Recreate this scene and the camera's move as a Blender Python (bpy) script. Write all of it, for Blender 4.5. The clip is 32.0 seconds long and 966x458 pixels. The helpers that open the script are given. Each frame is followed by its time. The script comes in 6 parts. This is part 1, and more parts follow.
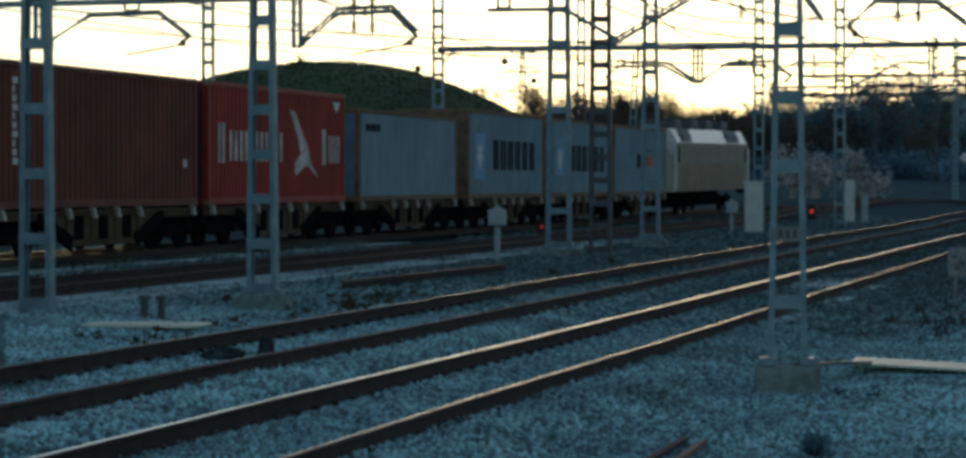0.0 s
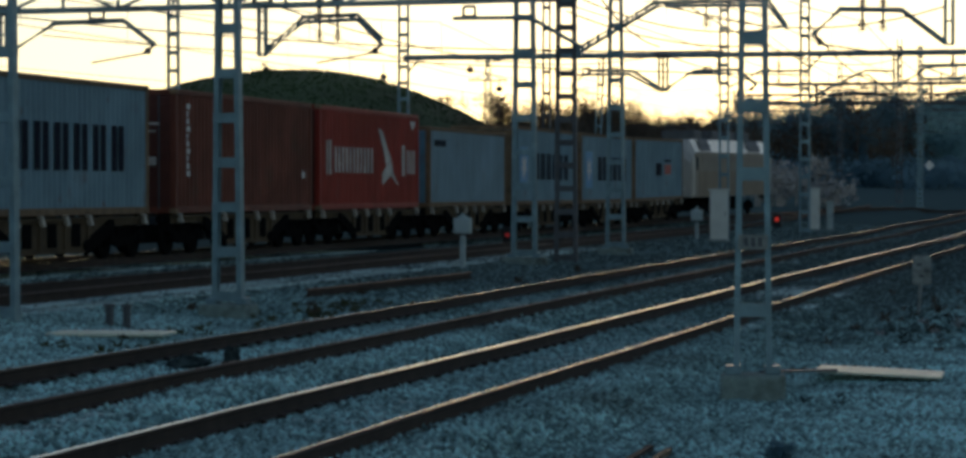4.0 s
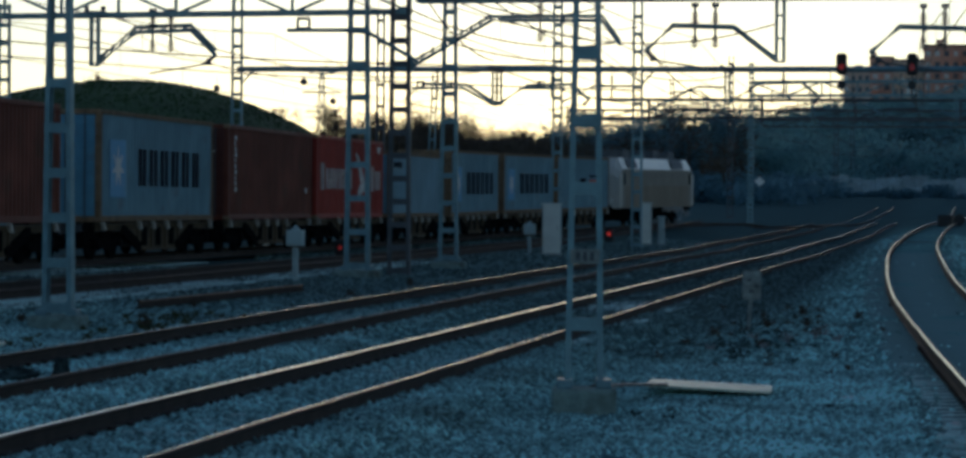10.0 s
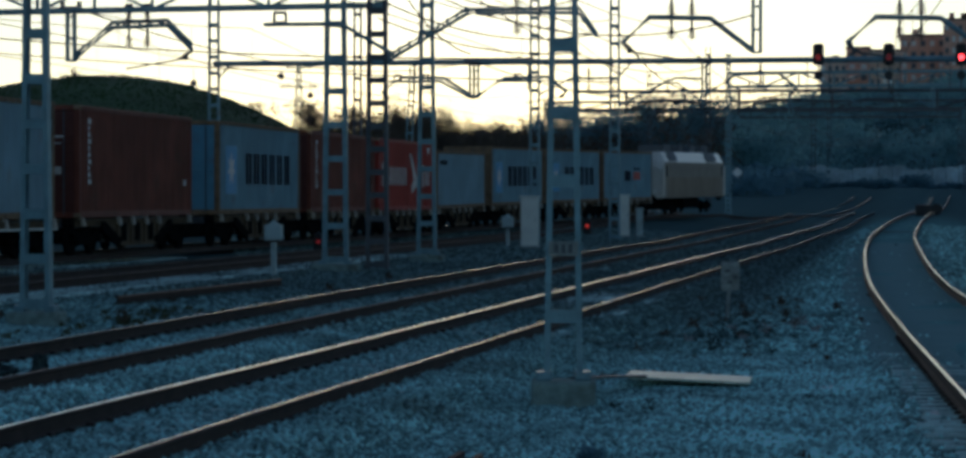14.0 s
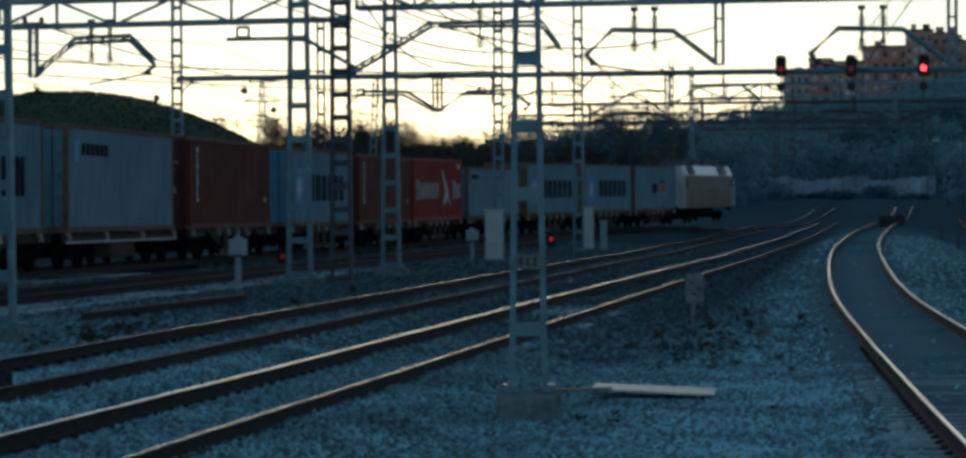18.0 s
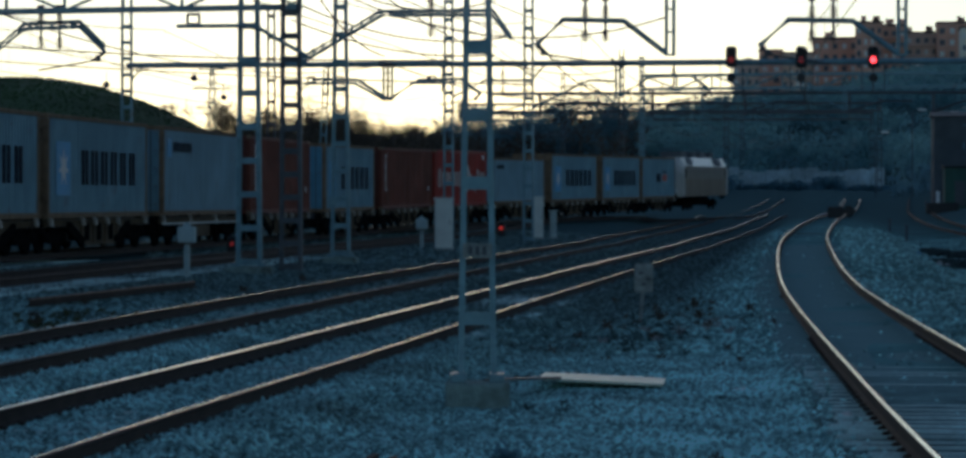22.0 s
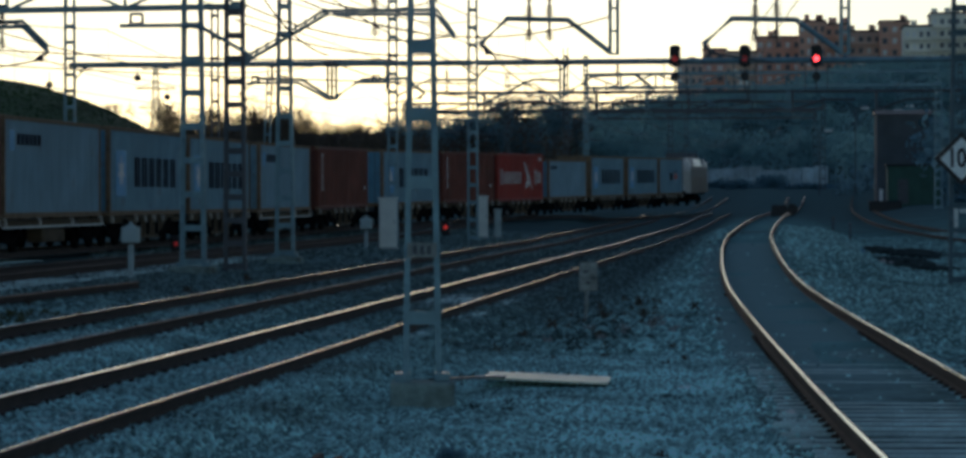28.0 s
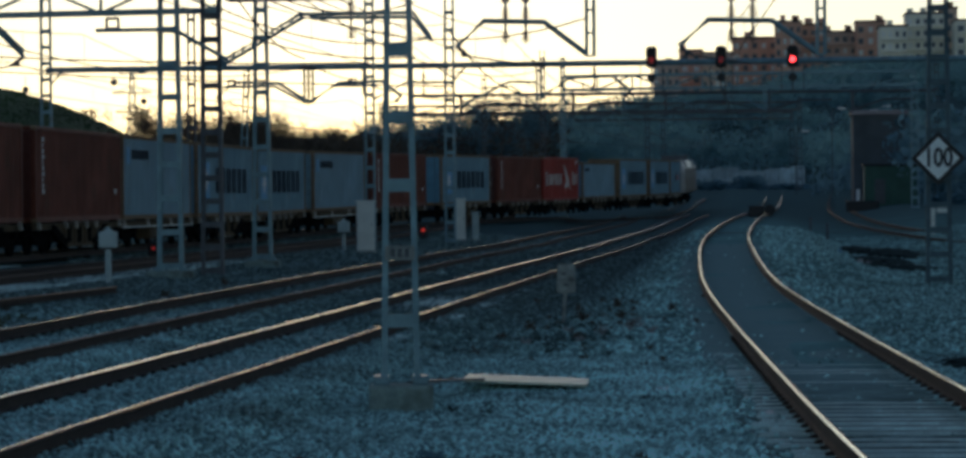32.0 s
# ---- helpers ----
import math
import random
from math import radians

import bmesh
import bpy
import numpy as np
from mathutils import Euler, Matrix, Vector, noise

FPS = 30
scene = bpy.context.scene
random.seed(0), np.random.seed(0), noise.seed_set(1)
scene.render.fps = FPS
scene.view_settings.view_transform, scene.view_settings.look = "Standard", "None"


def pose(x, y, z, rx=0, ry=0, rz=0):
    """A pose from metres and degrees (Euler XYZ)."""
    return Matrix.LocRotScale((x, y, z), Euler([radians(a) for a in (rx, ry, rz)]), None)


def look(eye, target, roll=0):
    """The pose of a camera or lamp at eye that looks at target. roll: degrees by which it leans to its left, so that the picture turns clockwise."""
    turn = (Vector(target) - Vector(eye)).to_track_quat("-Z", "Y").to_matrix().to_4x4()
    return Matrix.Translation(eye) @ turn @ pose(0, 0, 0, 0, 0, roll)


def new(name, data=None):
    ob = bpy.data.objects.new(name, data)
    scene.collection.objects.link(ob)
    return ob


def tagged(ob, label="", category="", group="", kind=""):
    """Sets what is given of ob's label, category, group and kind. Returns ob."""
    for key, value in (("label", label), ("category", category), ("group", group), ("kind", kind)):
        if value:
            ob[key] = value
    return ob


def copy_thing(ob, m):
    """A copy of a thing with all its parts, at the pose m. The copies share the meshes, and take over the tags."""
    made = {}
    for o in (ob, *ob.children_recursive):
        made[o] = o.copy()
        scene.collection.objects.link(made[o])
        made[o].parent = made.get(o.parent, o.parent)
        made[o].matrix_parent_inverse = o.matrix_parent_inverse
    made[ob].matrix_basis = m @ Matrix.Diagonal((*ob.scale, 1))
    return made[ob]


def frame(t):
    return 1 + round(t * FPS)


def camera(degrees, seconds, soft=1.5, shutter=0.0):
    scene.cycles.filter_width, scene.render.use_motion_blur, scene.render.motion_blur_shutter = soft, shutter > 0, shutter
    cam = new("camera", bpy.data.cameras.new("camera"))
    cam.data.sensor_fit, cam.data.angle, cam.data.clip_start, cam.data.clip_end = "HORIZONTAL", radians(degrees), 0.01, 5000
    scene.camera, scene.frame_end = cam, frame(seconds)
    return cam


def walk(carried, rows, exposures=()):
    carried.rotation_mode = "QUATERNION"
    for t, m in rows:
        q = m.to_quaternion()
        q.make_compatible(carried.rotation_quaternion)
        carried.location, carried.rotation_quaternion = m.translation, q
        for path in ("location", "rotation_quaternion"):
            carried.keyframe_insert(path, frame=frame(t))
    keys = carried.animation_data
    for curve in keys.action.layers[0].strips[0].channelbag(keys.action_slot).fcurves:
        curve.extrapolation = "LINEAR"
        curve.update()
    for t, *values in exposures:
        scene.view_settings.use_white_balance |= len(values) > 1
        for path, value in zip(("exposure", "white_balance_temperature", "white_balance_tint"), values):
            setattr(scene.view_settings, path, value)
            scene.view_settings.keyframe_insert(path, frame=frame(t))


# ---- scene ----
# Camera: hand-held, on one spot, turned slowly to its right. Y runs along the tracks, X to the right.
EYE = Vector((0.0, 0.0, 2.05))
cam = camera(19.77, 32.0, soft=3.4)


def aim(yaw, pitch, roll):
    a, e = radians(yaw), radians(pitch)
    way = Vector((math.sin(a) * math.cos(e), math.cos(a) * math.cos(e), math.sin(e)))
    return look(EYE, EYE + way * 100, roll)


walk(cam, [(t, aim(a, e, r)) for t, a, e, r in (
    (0.0, -13.491, -0.955, 0.039), (0.5, -13.311, -1.292, 0.130), (1.0, -13.122, -1.271, 0.006), (1.5, -13.134, -1.123, -0.070),
    (2.0, -12.895, -1.096, 0.023), (2.5, -13.071, -1.163, 0.058), (3.0, -12.709, -1.242, 0.091), (3.5, -12.888, -0.861, 0.150),
    (4.0, -12.780, -0.785, 0.007), (4.5, -12.623, -0.669, 0.022), (6.5, -12.696, -0.864, 0.096), (7.0, -12.500, -0.581, -0.075),
    (7.5, -12.047, -0.420, -0.283), (8.0, -11.617, -0.495, -0.236), (8.5, -11.208, -0.398, -0.108), (9.0, -10.401, -0.483, 0.354),
    (9.5, -9.736, -0.484, 0.505), (10.0, -9.329, -0.501, 0.450), (10.5, -9.141, -0.438, 0.456), (11.0, -9.163, -0.687, 0.390),
    (11.5, -9.045, -0.265, 0.456), (12.0, -8.842, -0.235, 0.364), (12.5, -8.978, -0.336, 0.374), (13.0, -8.886, -0.711, 0.475),
    (13.5, -8.864, -0.655, 0.230), (14.0, -8.878, -0.645, 0.025), (14.5, -8.860, -0.725, -0.019), (16.5, -8.627, -0.670, -0.148),
    (17.0, -8.229, -0.520, -0.282), (17.5, -8.114, -0.518, -0.247), (18.0, -8.139, -0.370, -0.327), (18.5, -7.862, -0.260, -0.210),
    (19.0, -7.512, -0.538, 0.013), (19.5, -7.365, -0.560, 0.012), (20.0, -7.358, -0.599, -0.155), (20.5, -7.256, -0.676, -0.221),
    (21.0, -7.368, -0.600, -0.163), (21.5, -7.126, -0.522, -0.060), (22.0, -7.100, -0.601, 0.024), (22.5, -7.197, -0.573, 0.159),
    (23.0, -6.999, -0.609, 0.224), (23.5, -6.647, -0.505, 0.184), (24.0, -6.703, -0.612, 0.020), (24.5, -6.508, -0.448, 0.066),
    (25.0, -6.539, -0.545, -0.085), (25.5, -6.297, -0.510, -0.126), (27.5, -6.293, -0.545, -0.157), (28.0, -5.954, -0.618, -0.124),
    (28.5, -5.800, -0.733, -0.073), (29.0, -5.558, -0.751, 0.135), (29.5, -5.608, -0.625, -0.031), (30.0, -5.668, -0.711, -0.378),
    (30.5, -5.513, -0.777, -0.438), (31.0, -5.578, -0.662, -0.564), (31.5, -5.534, -0.623, -0.492), (32.0, -5.492, -0.570, -0.487))],
    exposures=[(0.0, 0.08, 7000, 8), (1.0, 0.42, 7350, 12), (2.0, 0.22, 7350, 12), (3.0, 0.18, 7250, 12), (4.0, -0.1, 7300, 11), (7.5, -0.36, 6150, 7), (14.0, -0.42, 5900, 7), (17.0, -0.42, 5980, 8), (20.0, -0.42, 5830, 8), (25.0, -0.4, 5880, 9), (28.0, -0.32, 6280, 10), (32.0, -0.36, 6550, 11)])

# Dusk: the sun stands low behind the far end of the yard, a bright sky ahead and a blue one behind.
SUN_AZ, SUN_EL = -9.0, 11.0
world = bpy.data.worlds.new("dusk_sky")
scene.world = world
world.use_nodes = True
wn = world.node_tree.nodes
sky = wn.new("ShaderNodeTexSky")
sky.sky_type, sky.sun_disc = "NISHITA", False
sky.sun_elevation, sky.sun_rotation = radians(SUN_EL), radians(SUN_AZ)
sky.air_density, sky.dust_density, sky.ozone_density = 0.8, 0.2, 1.5
world.node_tree.links.new(sky.outputs[0], wn["Background"].inputs[0])
wn["Background"].inputs[1].default_value = 0.1
sun = new("sun", bpy.data.lights.new("sun", "SUN"))
sun.data.energy, sun.data.angle, sun.data.color = 0.12, radians(12), (1.0, 0.78, 0.5)
sa, se = radians(SUN_AZ), radians(SUN_EL)
sun.matrix_world = look((0, 0, 60), Vector((0, 0, 60)) - Vector((math.sin(sa) * math.cos(se), math.cos(sa) * math.cos(se), math.sin(se))))

# ---- materials ----
def material(name, base, rough=0.8, metal=0.0, scale=6.0, vary=0.25, fine=60.0, bump=0.0, bump_scale=40.0, dirt=None, dirt_scale=1.5, dirt_at=0.55, spread=0.0, spec=0.5):
    """Noise at two scales on the base colour, dirt patches with a shape of their own, a fine relief."""
    m = bpy.data.materials.new(name)
    m.use_nodes = True
    n, l = m.node_tree.nodes, m.node_tree.links
    b = n["Principled BSDF"]
    b.inputs["Roughness"].default_value, b.inputs["Metallic"].default_value = rough, metal
    b.inputs["Specular IOR Level"].default_value = spec
    co = n.new("ShaderNodeTexCoord")
    def noise_tex(s, detail=4.0):
        t = n.new("ShaderNodeTexNoise")
        t.inputs["Scale"].default_value, t.inputs["Detail"].default_value = s, detail
        l.new(co.outputs["Object"], t.inputs["Vector"])
        return t.outputs["Fac"]
    def mixc(kind, fac, a, c):
        x = n.new("ShaderNodeMix")
        x.data_type, x.blend_type = "RGBA", kind
        for sock, v in ((x.inputs[0], fac), (x.inputs[6], a), (x.inputs[7], c)):
            if isinstance(v, (int, float)):
                sock.default_value = v
            elif isinstance(v, tuple):
                sock.default_value = (*v, 1)
            else:
                l.new(v, sock)
        return x.outputs[2]
    def ramp(v, lo, hi, a, c):
        r = n.new("ShaderNodeMapRange")
        r.inputs[1].default_value, r.inputs[2].default_value, r.inputs[3].default_value, r.inputs[4].default_value = lo, hi, a, c
        l.new(v, r.inputs[0])
        return r.outputs[0]
    col = mixc("MULTIPLY", 1.0, base, ramp(noise_tex(scale), 0.3, 0.7, 1 - vary, 1 + vary))
    col = mixc("MULTIPLY", 1.0, col, ramp(noise_tex(fine, 2.0), 0.3, 0.7, 1 - vary * 0.6, 1 + vary * 0.6))
    if spread:
        info = n.new("ShaderNodeObjectInfo")
        col = mixc("MULTIPLY", 1.0, col, ramp(info.outputs["Random"], 0, 1, 1 - spread, 1 + spread))
    if dirt:
        col = mixc("MIX", ramp(noise_tex(dirt_scale, 6.0), dirt_at, dirt_at + 0.15, 0, 0.85), col, dirt)
    l.new(col, b.inputs["Base Color"])
    if bump:
        k = n.new("ShaderNodeBump")
        k.inputs["Strength"].default_value, k.inputs["Distance"].default_value = bump, 0.02
        l.new(noise_tex(bump_scale, 3.0), k.inputs["Height"])
        l.new(k.outputs[0], b.inputs["Normal"])
    return m


def glow(name, colour, strength):
    m = material(name, colour, 0.4)
    b = m.node_tree.nodes["Principled BSDF"]
    b.inputs["Emission Color"].default_value, b.inputs["Emission Strength"].default_value = (*colour, 1), strength
    return m


BALLAST = material("ballast", (0.175, 0.318, 0.305), 0.95, 0, 0.35, 0.3, 9.0, 1.0, 9.0, (0.14, 0.17, 0.155), 0.12, 0.56, spec=0.0)


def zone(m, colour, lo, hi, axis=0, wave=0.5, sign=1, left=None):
    """Blends in another base colour past a wavering line across the yard."""
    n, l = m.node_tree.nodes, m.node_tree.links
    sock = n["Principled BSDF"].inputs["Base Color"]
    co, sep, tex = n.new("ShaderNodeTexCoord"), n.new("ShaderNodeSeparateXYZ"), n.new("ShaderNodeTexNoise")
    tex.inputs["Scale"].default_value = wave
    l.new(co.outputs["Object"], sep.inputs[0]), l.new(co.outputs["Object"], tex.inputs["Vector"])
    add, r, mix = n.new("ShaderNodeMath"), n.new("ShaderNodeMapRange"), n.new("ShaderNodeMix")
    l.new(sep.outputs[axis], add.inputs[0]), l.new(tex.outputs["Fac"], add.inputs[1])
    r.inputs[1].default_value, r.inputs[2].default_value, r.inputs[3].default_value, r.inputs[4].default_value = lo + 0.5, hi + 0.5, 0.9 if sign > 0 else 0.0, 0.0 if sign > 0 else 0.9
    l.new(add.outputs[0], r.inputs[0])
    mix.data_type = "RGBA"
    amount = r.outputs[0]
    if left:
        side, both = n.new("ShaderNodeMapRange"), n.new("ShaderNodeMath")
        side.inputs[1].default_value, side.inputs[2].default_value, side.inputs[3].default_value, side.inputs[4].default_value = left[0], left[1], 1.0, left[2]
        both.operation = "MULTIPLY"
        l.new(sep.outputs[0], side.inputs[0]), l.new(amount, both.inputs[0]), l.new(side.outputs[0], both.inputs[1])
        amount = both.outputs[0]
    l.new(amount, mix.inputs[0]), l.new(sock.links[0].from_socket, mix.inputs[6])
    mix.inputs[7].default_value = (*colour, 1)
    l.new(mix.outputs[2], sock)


def tone(m, steps):
    """Scales the base colour across the yard: darker by the running lines, lighter towards the curving track."""
    n, l = m.node_tree.nodes, m.node_tree.links
    sock = n["Principled BSDF"].inputs["Base Color"]
    co, sep, tex = n.new("ShaderNodeTexCoord"), n.new("ShaderNodeSeparateXYZ"), n.new("ShaderNodeTexNoise")
    tex.inputs["Scale"].default_value = 0.35
    l.new(co.outputs["Object"], sep.inputs[0]), l.new(co.outputs["Object"], tex.inputs["Vector"])
    add = n.new("ShaderNodeMath")
    add.operation = "MULTIPLY_ADD"
    l.new(tex.outputs["Fac"], add.inputs[0]), l.new(sep.outputs[0], add.inputs[2])
    add.inputs[1].default_value = 2.0
    for x0, x1, a, b in steps:
        r, mix = n.new("ShaderNodeMapRange"), n.new("ShaderNodeMix")
        r.inputs[1].default_value, r.inputs[2].default_value, r.inputs[3].default_value, r.inputs[4].default_value = x0 + 1, x1 + 1, a, b
        l.new(add.outputs[0], r.inputs[0])
        mix.data_type, mix.blend_type = "RGBA", "MULTIPLY"
        mix.inputs[0].default_value = 1.0
        l.new(sock.links[0].from_socket, mix.inputs[6]), l.new(r.outputs[0], mix.inputs[7])
        l.new(mix.outputs[2], sock)


STEPS = ((-9.5, -7.0, 1.05, 0.82), (-4.2, -1.8, 1.0, 1.4), (0.8, 3.0, 1.0, 0.7))
tone(BALLAST, STEPS)
# Dark soil by and under the train, whose shade is put into the colour.
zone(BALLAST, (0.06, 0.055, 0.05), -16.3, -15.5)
zone(BALLAST, (0.13, 0.12, 0.1), -27.5, -26.5)
# Other ground colours farther down the yard.
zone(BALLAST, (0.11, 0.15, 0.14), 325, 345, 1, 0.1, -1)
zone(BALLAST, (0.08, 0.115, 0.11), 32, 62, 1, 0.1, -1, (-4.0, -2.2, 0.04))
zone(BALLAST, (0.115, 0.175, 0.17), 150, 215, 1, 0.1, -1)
STONE = material("ballast_stone", (0.39, 0.645, 0.615), 0.95, 0, 0.6, 0.3, 25.0, dirt=(0.15, 0.2, 0.175), dirt_scale=0.28, dirt_at=0.57, spec=0.2)
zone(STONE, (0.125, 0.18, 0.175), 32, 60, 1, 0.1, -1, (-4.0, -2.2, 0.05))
tone(STONE, STEPS)
nt = STONE.node_tree
isl, rng = nt.nodes.new("ShaderNodeNewGeometry"), nt.nodes.new("ShaderNodeMapRange")
rng.inputs[3].default_value, rng.inputs[4].default_value = 0.35, 1.65
nt.links.new(isl.outputs["Random Per Island"], rng.inputs[0])
mul = nt.nodes.new("ShaderNodeMix")
mul.data_type, mul.blend_type = "RGBA", "MULTIPLY"
mul.inputs[0].default_value = 1.0
sock = nt.nodes["Principled BSDF"].inputs["Base Color"]
nt.links.new(sock.links[0].from_socket, mul.inputs[6])
nt.links.new(rng.outputs[0], mul.inputs[7])
nt.links.new(mul.outputs[2], sock)
RAIL_WARM = material("rail_head_warm_steel", (0.86, 0.81, 0.67), 0.17, 1.0, 3.0, 0.15, 80.0)
RAIL_BRIGHT = material("rail_head_polished", (0.87, 0.92, 0.8), 0.33, 1.0, 3.0, 0.15, 80.0)
RAIL_GLINT = material("rail_head_mirror_worn", (0.95, 0.86, 0.72), 0.1, 1.0, 3.0, 0.1, 80.0)
RAIL_STEEL = material("rail_head_steel", (0.41, 0.42, 0.31), 0.25, 1.0, 3.0, 0.15, 80.0)
TRACK_BED = material("oily_track_bed", (0.2, 0.29, 0.27), 0.95, 0, 1.6, 0.6, 9.0, 1.0, 14.0, (0.1, 0.125, 0.11), 1.1, 0.54, spec=0.0)
zone(TRACK_BED, (0.27, 0.4, 0.385), 29, 37, 1, 0.4, -1)
SPOIL = material("black_spoil", (0.05, 0.068, 0.066), 0.95, 0, 2.0, 0.5, 12.0, 1.0, 12.0, (0.1, 0.14, 0.13), 1.6, 0.56, spec=0.0)
MOSSY = material("mossy_concrete", (0.26, 0.345, 0.315), 0.95, 0, 3.0, 0.3, 40.0, 0.5, 60.0, (0.1, 0.11, 0.09), 2.5, 0.52, spec=0.2)
PALE_ROCK = material("pale_wall_concrete", (0.42, 0.52, 0.55), 0.95, 0, 0.3, 0.3, 3.0, 0.4, 2.0, (0.3, 0.3, 0.28), 0.4, 0.56, spec=0.2)
RAIL_DULL = material("rail_head_dull", (0.11, 0.085, 0.07), 0.5, 0.7, 3.0, 0.2, 80.0)
RAIL_RUST = material("rail_rust", (0.046, 0.03, 0.023), 0.9, 0, 4.0, 0.3, 60.0)
RUSTY_RAIL = material("rusty_rail_head", (0.14, 0.075, 0.05), 0.6, 0.3, 4.0, 0.3, 60.0)
SLEEPER = material("sleeper_concrete", (0.55, 0.74, 0.7), 0.9, 0, 3.0, 0.25, 40.0, spread=0.2)
MAST_STEEL = material("galvanised_steel", (0.19, 0.315, 0.355), 0.5, 0.35, 4.0, 0.2, 50.0, dirt=(0.2, 0.18, 0.16), dirt_at=0.62)
# Darker copy of the mast steel: the portal leg's dimness is put into its colour.
MAST_DIM = material("weathered_galvanised_steel", (0.085, 0.14, 0.16), 0.7, 0.2, 4.0, 0.25, 50.0)
DARK_STEEL = material("dark_steel", (0.10, 0.11, 0.12), 0.6, 0.3, 4.0, 0.2, 50.0)
WIRE = material("copper_wire", (0.05, 0.05, 0.045), 0.6, 0.4)
CONCRETE = material("concrete", (0.38, 0.42, 0.39), 0.9, 0, 3.0, 0.22, 40.0, 0.4, 60.0, (0.2, 0.19, 0.17), 2.0, 0.58)
PALE_CONCRETE = material("pale_concrete", (0.82, 0.81, 0.78), 0.85, 0, 4.0, 0.12, 50.0, 0.3, 60.0)
SLAB_TOP = material("cream_slab_concrete", (0.85, 0.86, 0.66), 0.5, 0, 4.0, 0.12, 50.0, 0.2, 60.0)
CERAMIC = material("brown_ceramic", (0.10, 0.05, 0.035), 0.3)
POST_GREY = material("post_grey_paint", (0.4, 0.5, 0.5), 0.6, 0, 2.0, 0.15, 30.0)
CABINET = material("cabinet_paint", (0.72, 0.74, 0.68), 0.55, 0, 2.0, 0.1, 30.0)
BLACK = material("black_paint", (0.015, 0.015, 0.017), 0.5)
# Oily black of the running gear; also the painted shade of sill openings and braces.
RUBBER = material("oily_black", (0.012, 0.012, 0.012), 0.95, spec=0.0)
RED_LAMP = glow("red_lamp_lit", (1.0, 0.05, 0.06), 6.0)
RED_LAMP_DIM = glow("red_lamp_weak", (0.8, 0.05, 0.05), 0.12)
TRAIN_RED = glow("ground_signal_red", (1.0, 0.06, 0.04), 0.28)
GRASS = material("hill_grass", (0.045, 0.085, 0.03), 1.0, 0, 0.05, 0.35, 1.5, 0.6, 3.0)
LEAF = material("dark_foliage", (0.11, 0.175, 0.2), 1.0, 0, 0.2, 0.4, 2.0, spec=0.1)
TWIG = material("bare_twigs", (0.13, 0.10, 0.075), 1.0, 0, 0.6, 0.3, 5.0, spec=0.1)


def let_through(m, share, colour):
    """Thin leaves: part of the light that falls on their back comes through."""
    n, l = m.node_tree.nodes, m.node_tree.links
    tr, mix = n.new("ShaderNodeBsdfTranslucent"), n.new("ShaderNodeMixShader")
    tr.inputs["Color"].default_value = (*colour, 1)
    mix.inputs[0].default_value = share
    l.new(n["Principled BSDF"].outputs[0], mix.inputs[1]), l.new(tr.outputs[0], mix.inputs[2])
    l.new(mix.outputs[0], n["Material Output"].inputs["Surface"])


let_through(LEAF, 0.65, (0.2, 0.38, 0.44))
# Far leaves are paler and bluer: the distance haze is put into their colour.
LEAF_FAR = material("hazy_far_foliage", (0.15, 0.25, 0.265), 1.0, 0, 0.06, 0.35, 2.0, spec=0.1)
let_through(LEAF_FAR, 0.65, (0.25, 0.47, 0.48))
BARK = material("bark", (0.09, 0.07, 0.055), 1.0, 0, 2.0, 0.3, 20.0)
BLOSSOM = material("pale_scrub", (0.42, 0.4, 0.38), 1.0, 0, 0.8, 0.3, 4.0)
DEAD_WEED = material("dead_weed", (0.09, 0.13, 0.125), 1.0, 0, 0.8, 0.4, 5.0, spec=0.0)
DRY_GRASS = material("dry_grass", (0.12, 0.12, 0.06), 1.0, 0, 0.8, 0.4, 5.0, spec=0.0)
SIGN_WHITE = material("sign_white", (0.9, 0.95, 0.92), 0.5, 0, 2.0, 0.06, 30.0)

BROWN_PAINT = material("brown_red_paint", (0.195, 0.06, 0.04), 0.55, 0, 1.2, 0.18, 30.0, dirt=(0.13, 0.06, 0.04), dirt_scale=0.8, dirt_at=0.6, spec=0.15)
DARK_BROWN = material("dark_brown_paint", (0.13, 0.045, 0.035), 0.6, 0, 1.2, 0.18, 30.0, dirt=(0.08, 0.04, 0.03), dirt_at=0.6, spec=0.15)
RED_PAINT = material("red_paint", (0.38, 0.05, 0.036), 0.5, 0, 1.2, 0.15, 30.0, dirt=(0.25, 0.06, 0.05), dirt_scale=0.9, dirt_at=0.62, spec=0.15)
GREY_PAINT = material("light_grey_paint", (0.205, 0.34, 0.4), 0.5, 0, 1.2, 0.1, 30.0, dirt=(0.19, 0.19, 0.18), dirt_scale=0.9, dirt_at=0.62, spec=0.15)
WHITE_PAINT = material("white_paint", (0.27, 0.405, 0.47), 0.45, 0, 1.2, 0.08, 30.0, dirt=(0.26, 0.25, 0.23), dirt_scale=0.7, dirt_at=0.66, spec=0.15)


